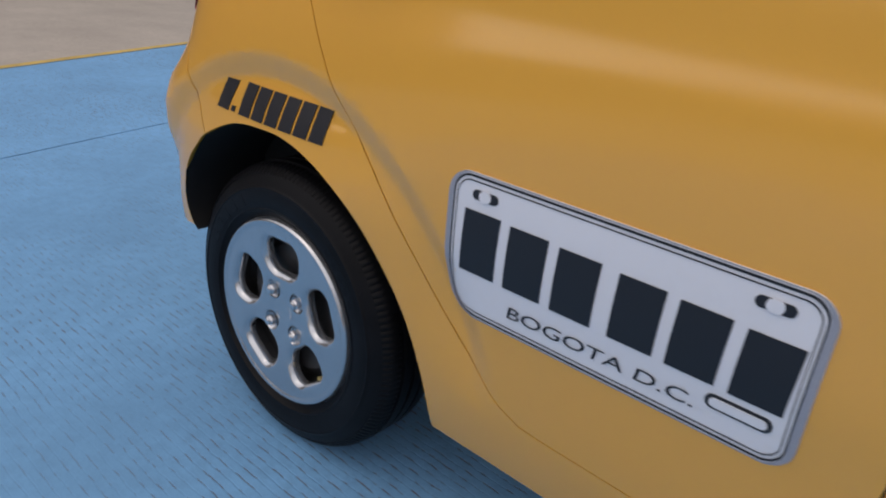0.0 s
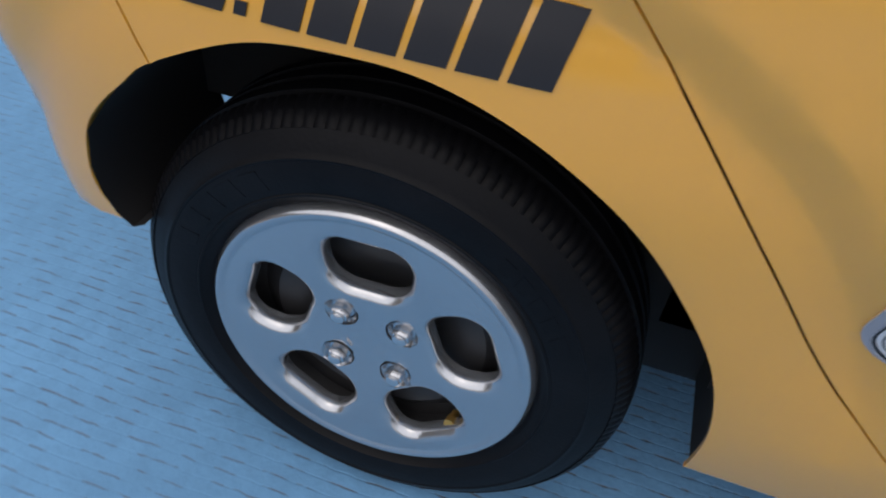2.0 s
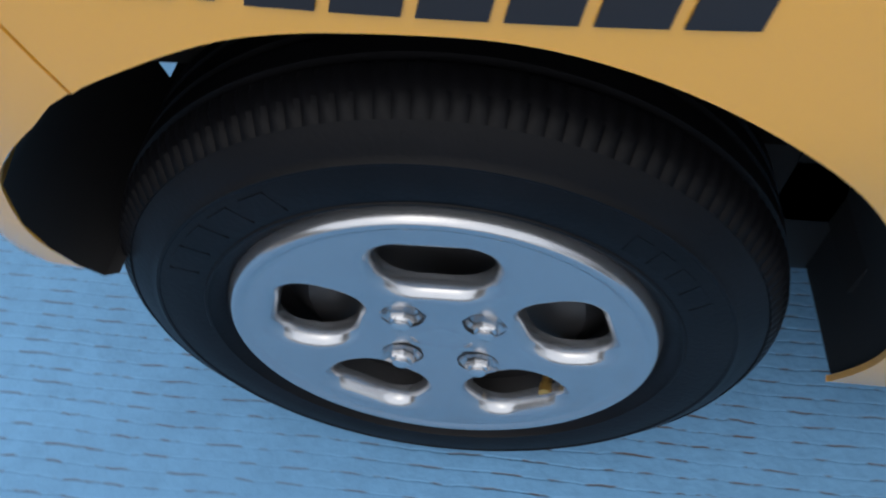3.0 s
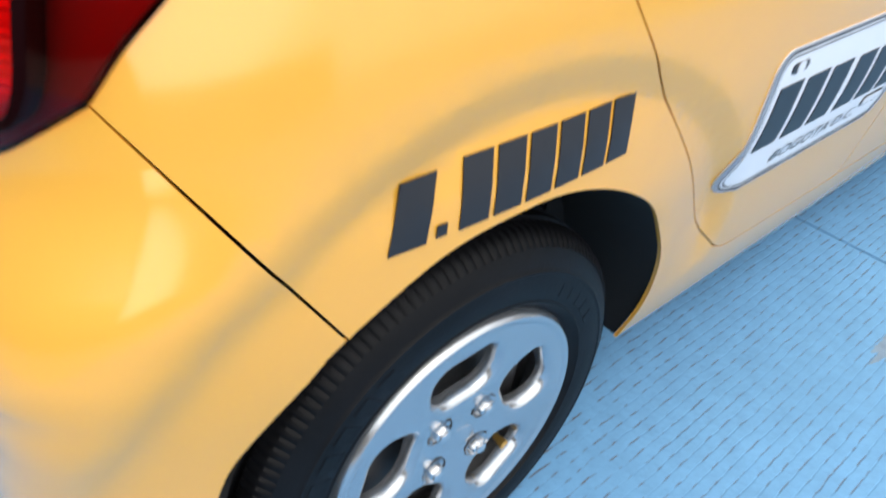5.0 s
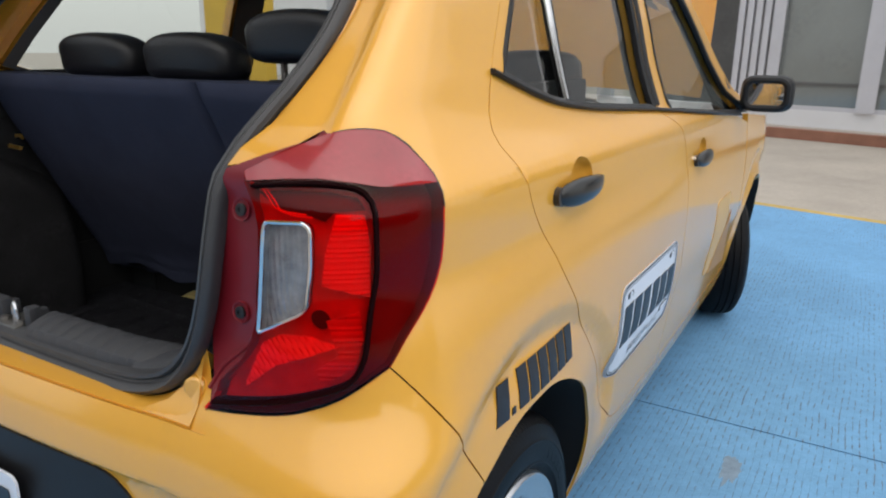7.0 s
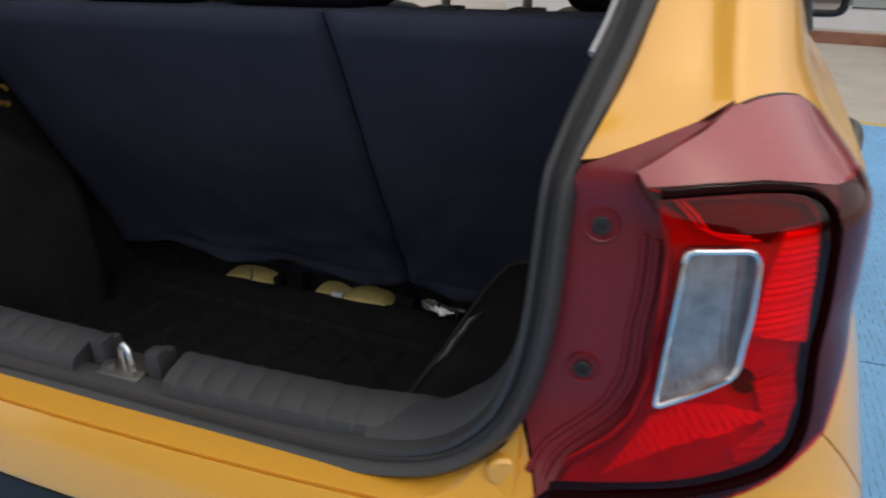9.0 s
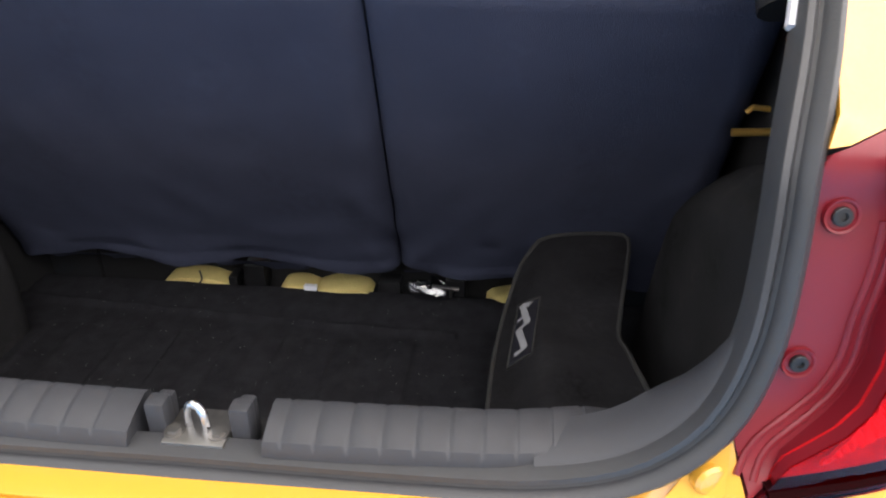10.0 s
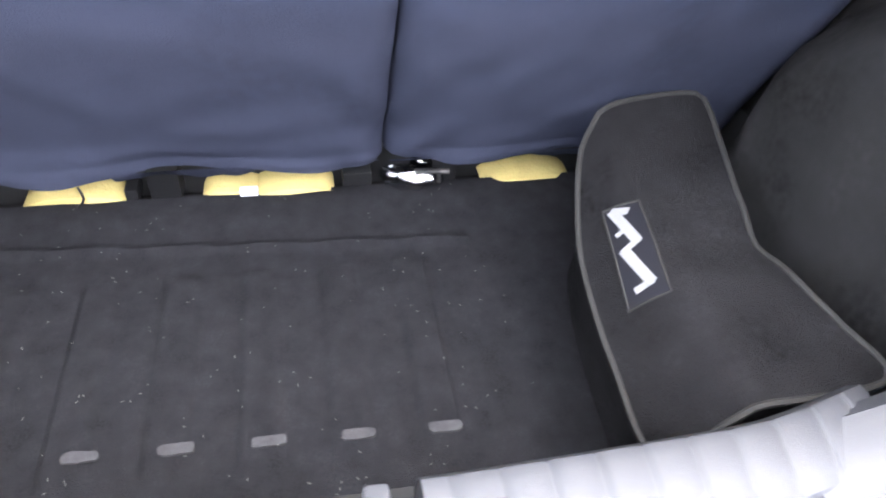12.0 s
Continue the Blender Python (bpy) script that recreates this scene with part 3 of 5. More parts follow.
def wheel_parts(x):
    """A steel wheel with tyre and a five-hole silver cover, on the car's right side."""
    hub = new("wheel")
    hub.parent = car
    hub.location = (x, -0.70, WHEEL_Z)
    bm = bmesh.new()
    prof = [(0.178, -0.085), (0.20, -0.088), (0.25, -0.09), (0.275, -0.08), (0.280, -0.066), (TYRE_R, -0.045), (TYRE_R, -0.030), (0.280, -0.029), (0.280, -0.022), (TYRE_R, -0.021), (TYRE_R, -0.003),
            (0.280, -0.002), (0.280, 0.005), (TYRE_R, 0.006), (0.2855, 0.024), (0.280, 0.025), (0.280, 0.032), (0.2845, 0.033), (0.2825, 0.046), (0.279, 0.057), (0.2735, 0.066), (0.267, 0.0735),
            (0.2663, 0.0722), (0.264, 0.0742), (0.2575, 0.0800), (0.2485, 0.0855), (0.2435, 0.0888), (0.2425, 0.0906), (0.2405, 0.0906), (0.2395, 0.0895), (0.229, 0.0912), (0.216, 0.0910), (0.2045, 0.0885),
            (0.2035, 0.0900), (0.2015, 0.0897), (0.2005, 0.0868), (0.195, 0.082), (0.190, 0.075), (0.184, 0.068), (0.180, 0.060)]
    prof = [(r_, h_ if h_ < 0.03 else 0.03 + (h_ - 0.03) * 0.72) for r_, h_ in prof]
    n = 600
    lathe(bm, prof, n)
    bm.verts.ensure_lookup_table()
    for i, (r, h) in enumerate(prof):
        if r > 0.272 and h > 0.03:
            for k in range(n):
                if (k + int((h - 0.03) * 60)) % 4 == 0:
                    v = bm.verts[i * n + k]
                    v.co.x *= 1 - 0.0018 / r
                    v.co.z *= 1 - 0.0018 / r
                    v.co.y += 0.0015
    tyre = part("tyre", bm, RUBBER, hub)
    # moulded marks on the sidewall
    for a0, step, count, r0, r1 in ((2.75, -0.15, 5, 0.212, 0.234), (0.95, -0.11, 5, 0.213, 0.230)):
        for k in range(count):
            b0 = a0 + step * k
            b1 = b0 + step * 0.62
            ring = [(r_ * math.cos(b), r_ * math.sin(b)) for b, r_ in ((b0, r0), (b1, r0), (b1 + 0.02, r1), (b0 + 0.02, r1))]
            bm = bmesh.new()
            low = [bm.verts.new((x_, -0.0715, z_)) for x_, z_ in ring]
            top = [bm.verts.new((x_, -0.0743, z_)) for x_, z_ in ring]
            bm.faces.new(top)
            for q in range(4):
                bm.faces.new((low[q], low[(q + 1) % 4], top[(q + 1) % 4], top[q]))
            bmesh.ops.recalc_face_normals(bm, faces=bm.faces)
            part("moulded_mark", bm, RUBBER, hub, smooth=False)
    # steel rim behind the cover
    bm = bmesh.new()
    lathe(bm, [(0.02, 0.012), (0.06, 0.012), (0.10, 0.030), (0.125, 0.032), (0.150, 0.015), (0.165, 0.020), (0.172, 0.050), (0.183, 0.060), (0.186, 0.066)], 64)
    part("steel_rim", bm, RIMBLACK, hub, "dark painted steel rim behind the cover")
    bm = bmesh.new()
    lathe(bm, [(0.172, 0.05), (0.165, -0.02), (0.172, -0.085)], 48)
    part("rim_barrel", bm, RIMBLACK, hub)
    # cover
    holes = []
    for a in HOLES:
        c, s = math.cos(a), math.sin(a)
        loop = []
        for k in range(56):
            b = k * math.tau / 56
            lo, hi = 0.0, 0.08
            for _ in range(24):
                mid = (lo + hi) / 2
                al, ac = mid * math.sin(b), mid * math.cos(b)
                lo, hi = (mid, hi) if rr(ac, al, HOLE_X + 0.10 * al, HOLE_Y, 0.029) < 0 else (lo, mid)
            al, ac = lo * math.sin(b), lo * math.cos(b)
            loop.append(((HOLE_R + al) * c - ac * s, (HOLE_R + al) * s + ac * c))
        holes.append(loop)
    near = []
    for loop in holes:
        mx, mz = sum(p[0] for p in loop) / len(loop), sum(p[1] for p in loop) / len(loop)
        for d in (0.002, 0.0042, 0.0068, 0.0096, 0.0128):
            for px, pz in loop:
                far = math.hypot(px - mx, pz - mz)
                q = (px + (px - mx) / far * d, pz + (pz - mz) / far * d)
                if math.hypot(*q) < 0.169:
                    near.append(q)
    for i in range(-50, 51):
        for j in range(-50, 51):
            q = ((i + 0.5 * (j % 2)) * 0.0035, j * 0.0031)
            if math.hypot(*q) < 0.169 and hole_dist(*q) > 0.0145:
                near.append(q)
    outline = [(0.1715 * math.cos(k * math.tau / 200), 0.1715 * math.sin(k * math.tau / 200)) for k in range(200)]
    bm = sheet(bmesh.new(), outline, cover_face, 1.0, holes=holes, rim=0.014, extra=near)
    lathe(bm, [(q, -cover_face(0.0, -q)[1]) for q in np.linspace(0.1712, 0.1885, 16)] + [(0.1885, 0.052)], 200)
    bmesh.ops.recalc_face_normals(bm, faces=bm.faces)
    cover = part("wheel_cover", bm, SILVER, hub, "silver five-hole plastic wheel cover")
    for bx, bz in BOLTS:
        bm = bmesh.new()
        at = Matrix.Translation((bx, 0, bz))
        lathe(bm, [(0.0186, 0.0625), (0.0172, 0.0560), (0.0145, 0.0545), (0.0120, 0.0545)], 24, at)
        part("bolt_recess", bm, RIMBLACK, hub)
        bm = bmesh.new()
        lathe(bm, [(0.0138, 0.050), (0.0138, 0.0550), (0.0126, 0.0565), (0.0100, 0.0570)], 24, at)
        lathe(bm, [(0.0112, 0.0560), (0.0112, 0.0670), (0.0098, 0.0690)], 6, at @ Matrix.Rotation(bx * 9, 4, "Y"))
        lathe(bm, [(0.0096, 0.0685), (0.0080, 0.0700), (0.0078, 0.0725), (0.0050, 0.0745), (0.0004, 0.0750)], 16, at)
        part("wheel_bolt", bm, BOLTMETAL, hub, "bright hexagonal wheel bolt")
    bm = bmesh.new()
    rod(bm, (0.104, -0.035, -0.108), (0.102, -0.052, -0.105), 0.0052, 12)
    rod(bm, (0.1025, -0.046, -0.1055), (0.101, -0.056, -0.104), 0.0066, 12)
    part("tyre_valve", bm, BRASS, hub, "tarnished brass tyre valve")
    return hub


hub = wheel_parts(0.0)
STEER = 20
copy_thing(hub, pose(2.40, -0.69, WHEEL_Z, 0, 0, STEER))
copy_thing(hub, pose(0.0, 0.70, WHEEL_Z, 0, 0, 180))
copy_thing(hub, pose(2.40, 0.69, WHEEL_Z, 0, 0, 180 + STEER))

# ---- marks on the body ----
def sticker(name, outline, off, material, parent, label=""):
    outline = [(u_of_x(p[0], p[1]) if p[0] < -0.05 else p[0], p[1]) for p in outline]
    return part(name, sheet(bmesh.new(), outline, skin, 0.02, rim=0.0015, off=off), material, parent, label)


def round_rect(x0, x1, z0, z1, r, lean=0.0, n=8):
    out = []
    for cx, cz, a0 in ((x1 - r, z1 - r, 0), (x0 + r, z1 - r, 90), (x0 + r, z0 + r, 180), (x1 - r, z0 + r, 270)):
        for k in range(n + 1):
            a = radians(a0 + 90 * k / n)
            x, z = cx + r * math.cos(a), cz + r * math.sin(a)
            out.append((x + lean * (z - z0), z))
    return [tuple(p) for p in straight(out + [out[0]], 0.02)]



def bar(x0, x1, z0, z1, lean=0.0):
    return straight([(x0, z0), (x1, z0), (x1 + lean * (z1 - z0), z1), (x0 + lean * (z1 - z0), z1), (x0, z0)], 0.02)


number = thing("fender_sticker", (0, -0.8, 0.69), "row of slanted black lettering bars stuck above the wheel arch", "sticker")
sticker("character_bar", bar(-0.143, -0.108, 0.663, 0.716, 0.35), 0.002, INK, number)
sticker("character_dot", bar(-0.098, -0.088, 0.664, 0.674, 0.2), 0.002, INK, number)
for k in range(6):
    x0 = -0.075 + 0.0372 * k
    sticker("character_bar", bar(x0, x0 + 0.031, 0.663, 0.719, 0.22), 0.002, INK, number)

P0, P1, Q0, Q1 = 0.407, 0.882, 0.498, 0.708
board = thing("door_plate_sticker", (0.64, -0.8, 0.61), "white rounded registration plate sticker on the rear door", "sticker")
sticker("backing", round_rect(P0, P1, Q0, Q1, 0.032), 0.0015, WHITE, board)
def plate_frame(name, x0, z0, x1, z1, ink):
    rings = [round_rect(P0 + x, P1 - x, Q0 + z, Q1 - z, 0.032 - 0.8 * max(x, z)) for x, z in ((x0, z0), (x1, z1))]
    part(name, sheet(bmesh.new(), rings[0], skin, 0.02, holes=(rings[1],), off=0.0026), ink, board)


plate_frame("edge_band", 0.0, 0.0, 0.0085, 0.0014, GREYBAND)
plate_frame("border_line", 0.0088, 0.0030, 0.0106, 0.0062, INK)
plate_frame("border_line", 0.0140, 0.0098, 0.0152, 0.0116, INK)
for k in range(6):
    x0 = 0.433 + 0.0725 * k + (0.008 if k > 2 else 0)
    sticker("character_bar", bar(x0, x0 + 0.057, 0.5695 - 0.0008 * k, 0.6585 - 0.0022 * k, 0.04), 0.003, INK, board)
for x in (0.466, 0.824):
    sticker("screw_mark", round_rect(x - 0.020, x + 0.020, 0.674, 0.687, 0.0062), 0.003, INK, board)
    sticker("screw_mark", round_rect(x - 0.009, x + 0.009, 0.673, 0.688, 0.0072), 0.0042, WHITE, board)
sticker("seal_mark", round_rect(0.783, 0.855, 0.537, 0.556, 0.0090), 0.003, INK, board)
sticker("seal_mark", round_rect(0.788, 0.850, 0.5405, 0.5525, 0.0058), 0.0042, WHITE, board)


def lettering(text, x0, x1, z0, height, surface, material, parent):
    """Words in the built-in font laid on a surface."""
    cu = bpy.data.curves.new("words", "FONT")
    cu.body, cu.size, cu.extrude, cu.shear = text, 1.0, 0.0, 0.12
    ob = bpy.data.objects.new("words", cu)
    scene.collection.objects.link(ob)
    bpy.context.view_layer.update()
    me = bpy.data.meshes.new_from_object(ob.evaluated_get(bpy.context.evaluated_depsgraph_get()))
    bpy.data.objects.remove(ob)
    xs, ys = [v.co.x for v in me.vertices], [v.co.y for v in me.vertices]
    for v in me.vertices:
        a, b = (v.co.x - min(xs)) / (max(xs) - min(xs)), (v.co.y - min(ys)) / (max(ys) - min(ys))
        v.co = surface(x0 + (x1 - x0) * a, z0 + height * b, 0.0032)
    me.materials.append(material)
    words = new("lettering", me)
    words.parent = parent
    words.matrix_parent_inverse = parent.matrix_basis.inverted()
    return words


lettering("BOGOTA D.C.", 0.515, 0.772, 0.5255, 0.0185, skin, INK, board)

badge = thing("door_emblem_sticker", (1.6, -0.8, 0.55), "pale rectangular emblem with a brown triangle on the front door", "sticker")
sticker("emblem_field", round_rect(1.46, 1.70, 0.44, 0.70, 0.02), 0.0015, PALE, badge)
sticker("emblem_triangle", straight([(1.54, 0.43), (1.90, 0.39), (1.76, 0.62), (1.54, 0.43)], 0.03), 0.003, BROWN, badge)

# ---- handles, mirror, glass ----
def blob(bm, c, h, power=3.0, nu=24, nv=14, m=None):
    """A rounded block: a super-ellipsoid with half sizes h."""
    def e(t, p):
        return math.copysign(abs(t) ** (2 / p), t)
    rows = []
    for j in range(nv + 1):
        b = -math.pi / 2 + math.pi * j / nv
        rows.append([bm.verts.new(Vector((c[0] + h[0] * e(math.cos(b), power) * e(math.cos(a), power), c[1] + h[1] * e(math.cos(b), power) * e(math.sin(a), power), c[2] + h[2] * e(math.sin(b), power))))
                     for a in (k * math.tau / nu for k in range(nu))])
    made = [v for r in rows for v in r]
    for a, b in zip(rows, rows[1:]):
        for k in range(nu):
            bm.faces.new((a[k], a[(k + 1) % nu], b[(k + 1) % nu], b[k]))
    if m:
        bmesh.ops.transform(bm, verts=made, matrix=m)
    bmesh.ops.remove_doubles(bm, verts=bm.verts, dist=1e-6)
    return bm


def handle(x, z, parent):
    def bowl(u, v, o):
        k = ((u - x - 0.066) / 0.048) ** 2 + ((v - z - 0.010) / 0.036) ** 2
        return skin(u, v, o - 0.022 * max(0.0, 1 - k) ** 0.5)
    part("handle_cup", sheet(bmesh.new(), cup_edge(x, z), bowl, 0.007), YELLOW, parent)
    bm = bmesh.new()
    blob(bm, (0, 0, 0), (0.096, 0.0115, 0.0240), 2.15, 32, 16)
    for v in bm.verts:
        t = (v.co.x + 0.096) / 0.192
        size = 1.12 - 0.45 * t + 0.25 * max(0.0, t - 0.85)
        p = Vector(skin(x - 0.046 + 0.192 * t, z - 0.006 + 0.002 * t + v.co.z * size, 0.003 + 0.014 * max(0.0, math.sin(math.pi * t)) ** 0.6 - v.co.y))
        v.co = p
    bmesh.ops.recalc_face_normals(bm, faces=bm.faces)
    part("door_handle", bm, GLOSSBLACK, parent, "gloss black pull handle")
    for t in (0.06, 0.95):
        at = x - 0.046 + 0.192 * t
        bm = bmesh.new()
        rod(bm, skin(at, z - 0.006 + 0.002 * t, -0.012), skin(at, z - 0.006 + 0.002 * t, 0.010), 0.016 - 0.005 * t, 14)
        part("handle_foot", bm, GLOSSBLACK, parent)


handle(0.145, 0.950, rear_door)
handle(1.075, 0.893, front_door)
bm = bmesh.new()
rod(bm, skin(1.032, 0.893, 0.0), skin(1.032, 0.893, 0.006), 0.007, 14)
part("door_lock", bm, CHROME, front_door)

GLASS_REAR = sheet(bmesh.new(), shrink(rear_hole, -0.006), skin, 0.06, off=-0.016)
GLASS_FRONT = sheet(bmesh.new(), shrink(front_hole, -0.006), skin, 0.06, off=-0.016)
for bm in (GLASS_REAR, GLASS_FRONT):
    pane = part("side_window", bm, GLASS, car, "tinted side window glass")
    pane.visible_shadow = False
    twin = left(pane, car)
    twin.visible_shadow = False
# rubber along the waist and round the windows, bright divider of the rear window
bm = bmesh.new()
tube(bm, [skin(p.x, p.y + 0.003, 0.003) for p in spline(BELT, 0.04)], 0.0085, 8, flat_by=0.5)
part("waist_strip", bm, BLACK_TRIM, car)
for hole in (rear_hole, front_hole):
    bm = bmesh.new()
    tube(bm, [skin(p[0], p[1], -0.006) for p in hole[:-1]], 0.010, 6, closed=True)
    part("window_rubber", bm, BLACK_TRIM, car)
bm = bmesh.new()
tube(bm, [skin(0.298 + 0.02 * t, 1.085 + 0.28 * t, -0.008) for t in np.linspace(0, 1, 8)], 0.010, 6)
part("window_divider", bm, BLACK_TRIM, car)
bm = bmesh.new()
tube(bm, [skin(0.285 + 0.02 * t, 1.085 + 0.28 * t, -0.001) for t in np.linspace(0, 1, 8)], 0.006, 6)
part("window_divider_trim", bm, CHROME, car)
bm = bmesh.new()
tube(bm, [skin(0.80 + 0.02 * t, 1.045 + 0.34 * t, 0.002) for t in np.linspace(0, 1, 8)], 0.012, 6, flat_by=0.4)
part("pillar_rubber", bm, BLACK_TRIM, car)


mirror = new("door_mirror")
mirror.parent = car
mirror.location = (0.07, 0, -0.008)
bm = bmesh.new()
blob(bm, (1.70, -0.875, 1.042), (0.045, 0.085, 0.062), 4.0)
part("mirror_housing", bm, BLACK_TRIM, mirror)
bm = bmesh.new()
tube(bm, [(1.80, -0.735, 0.985), (1.77, -0.79, 0.995), (1.71, -0.83, 1.01)], 0.026, 10, flat_by=0.7)
part("mirror_arm", bm, BLACK_TRIM, mirror)
bm = bmesh.new()
sheet(bm, round_rect(-0.056, 0.054, -0.037, 0.037, 0.022), lambda u, v, o: (1.6535 - o, -0.875 + u, 1.042 + v), 0.03, rim=0.003)
part("mirror_glass", bm, MIRROR, mirror)
bm = bmesh.new()
tube(bm, [(1.6575, -0.875 + p[0], 1.042 + p[1]) for p in round_rect(-0.066, 0.064, -0.046, 0.046, 0.028)], 0.0125, 8, closed=True)
part("mirror_rim", bm, BLACK_TRIM, mirror)
bm = bmesh.new()
sheet(bm, straight([(1.70, 0.975), (1.86, 0.965), (1.72, 1.09), (1.70, 0.975)], 0.03), skin, 0.04, rim=0.01, off=0.004)
part("mirror_sail", bm, BLACK_TRIM, mirror)

# bonnet standing open, front scuttle
bm = bmesh.new()
grid = []
for t in np.linspace(0, 1, 10):
    grid.append([bm.verts.new((1.95 + 0.52 * t, y, 1.00 + 0.80 * t + 0.03 * (1 - (y / 0.62) ** 2))) for y in np.linspace(-0.62 + 0.1 * t * t, 0.62 - 0.1 * t * t, 11)])
for a, b in zip(grid, grid[1:]):
    for k in range(10):
        bm.faces.new((a[k], a[k + 1], b[k + 1], b[k]))
bmesh.ops.solidify(bm, geom=bm.faces[:], thickness=0.025)
bonnet = part("bonnet", bm, YELLOW, car, "raised yellow bonnet")
bm = bmesh.new()
box(bm, 2.0, 3.0, -0.62, 0.62, 0.45, 0.80, 0.02)
part("engine_bay", bm, UNDERBODY, car)
bm = bmesh.new()
box(bm, 1.75, 2.05, -0.70, 0.70, 0.40, 0.93, 0.03)
part("dashboard", bm, BLACK_TRIM, car)
for s in (-1, 1):
    part("windscreen_pillar", tube(bmesh.new(), [(1.95, s * 0.70, 0.97), (1.65, s * 0.66, 1.18), (1.38, s * 0.60, 1.40)], 0.028, 8), BLACK_TRIM, car)

bm = bmesh.new()
blob(bm, (2.96, 0, 0.47), (0.15, 0.70, 0.21), 4.0, 40, 18)
front_bumper = part("front_bumper", bm, YELLOW, car)
bm = bmesh.new()
rows_ = [[bm.verts.new((1.95 - 0.57 * t, y * (0.66 - 0.07 * t), 0.98 + 0.42 * t + 0.02 * (1 - y * y))) for y in np.linspace(-1, 1, 9)] for t in np.linspace(0, 1, 5)]
for a, b in zip(rows_, rows_[1:]):
    for k in range(8):
        bm.faces.new((a[k], a[k + 1], b[k + 1], b[k]))
screen = part("windscreen", bm, GLASS, car, "windscreen glass")
screen.visible_shadow = False

# ---- rear lamp ----
lamp = new("rear_lamp")
lamp.parent = car
lamp["label"] = "red wraparound rear lamp with clear reversing light"


def yz(*pts, off=0.018):
    """(u, v) of points given by y and z on the surface off metres outside the body."""
    out = []
    for y, z in pts:
        u = u_of_y(y, z)
        for _ in range(4):
            u = u_of_y(y - (skin(u, z, off)[1] - skin(u, z)[1]), z)
        out.append((u, z))
    return out


edge_low = [Vector(p) for p in straight(lamp_low + lamp_side, 0.002)]



def lens_face(u, v, off=0.0):
    """The lens swells out from the body."""
    here = Vector((u, v))
    def soft(d, wide):
        t = min(1.0, d / wide)
        return t * t * (3 - 2 * t)
    k = min(1.0, min((here - p).length for p in edge_low) / 0.075, max(0.0, (1.074 - v) / 0.066))
    side = soft(max(0.0, u + 0.44), 0.16)
    return skin(u, v, off + 0.004 + (0.017 - 0.010 * side) * (k if v > 1.008 else 1 - (1 - k) ** 2))


flange_r = [lamp_top[-1], (-0.4033, 1.0438), (-0.4521, 1.022), (-0.452, 1.010), (-0.443, 0.990), (-0.438, 0.97), (-0.440, 0.92), (-0.452, 0.86), (-0.470, 0.825), (-0.489, 0.803), (-0.528, 0.769), (-0.543, 0.741)]
flange_out = [Vector(p) for p in flange_r] + [Vector(lamp_low[0])] + [Vector(p) for p in reversed(lamp_in)] + [Vector(p) for p in reversed(flange_top)]
def flange_face(u, v, o):
    return skin(u, v, o - 0.002 - 0.016 * min(1.0, max(0.0, (v - 0.74) / 0.07)) + 0.020 * min(1.0, max(0.0, (v - 0.995) / 0.025)))


bm = sheet(bmesh.new(), flange_out, flange_face, 0.012, rim=0.012)
flange = part("flange", bm, RED_FLANGE, lamp, "matt dark red mounting flange")
for shift in (0.008, 0.019):
    bead = spline([(u - shift, v + 0.35 * shift) for u, v in flange_r[5:]], 0.008)
    part("flange_bead", tube(bmesh.new(), [flange_face(p.x, p.y, 0.0) for p in bead], 0.0034, 8), RED_FLANGE, flange)
for y, z in ((-0.540, 0.981), (-0.536, 0.850)):
    u = yz((y, z), off=-0.018)[0][0]
    p, q = Vector(skin(u, z, -0.018)), Vector(skin(u, z, 0.01))
    n = (q - p).normalized()
    turn = n.to_track_quat("-Y", "Z").to_matrix().to_4x4()
    bm = bmesh.new()
    lathe(bm, [(0.0145, 0.0), (0.0138, 0.0035), (0.0118, 0.0028), (0.0108, 0.0012), (0.0, 0.0012)], 28, Matrix.Translation(p) @ turn)
    part("screw_cup", bm, RED_FLANGE, flange)
    bm = bmesh.new()
    lathe(bm, [(0.0078, 0.001), (0.0078, 0.0045), (0.0068, 0.0052), (0.0035, 0.0052), (0.003, 0.003), (0.0, 0.003)], 12, Matrix.Translation(p) @ turn)
    part("screw", bm, RIMBLACK, flange, smooth=False)
def filleted(corners, step=0.005):
    """A closed outline with a rounded corner of its own radius at each (u, v, r)."""
    out = []
    for k, (x, y, r) in enumerate(corners):
        here = Vector((x, y))
        before = (Vector(corners[k - 1][:2]) - here).normalized() * r
        after = (Vector(corners[(k + 1) % len(corners)][:2]) - here).normalized() * r
        for t in np.linspace(0, 1, 7):
            out.append(here + before * (1 - t) ** 2 + after * t ** 2)
    return [tuple(p) for p in straight([tuple(p) for p in out] + [tuple(out[0])], step)]


rev = filleted([(-0.4290, 0.9762, 0.007), (-0.3775, 0.9775, 0.014), (-0.3785, 0.920, 0.02), (-0.3870, 0.8755, 0.012), (-0.4520, 0.8445, 0.006), (-0.4375, 0.888, 0.02)])

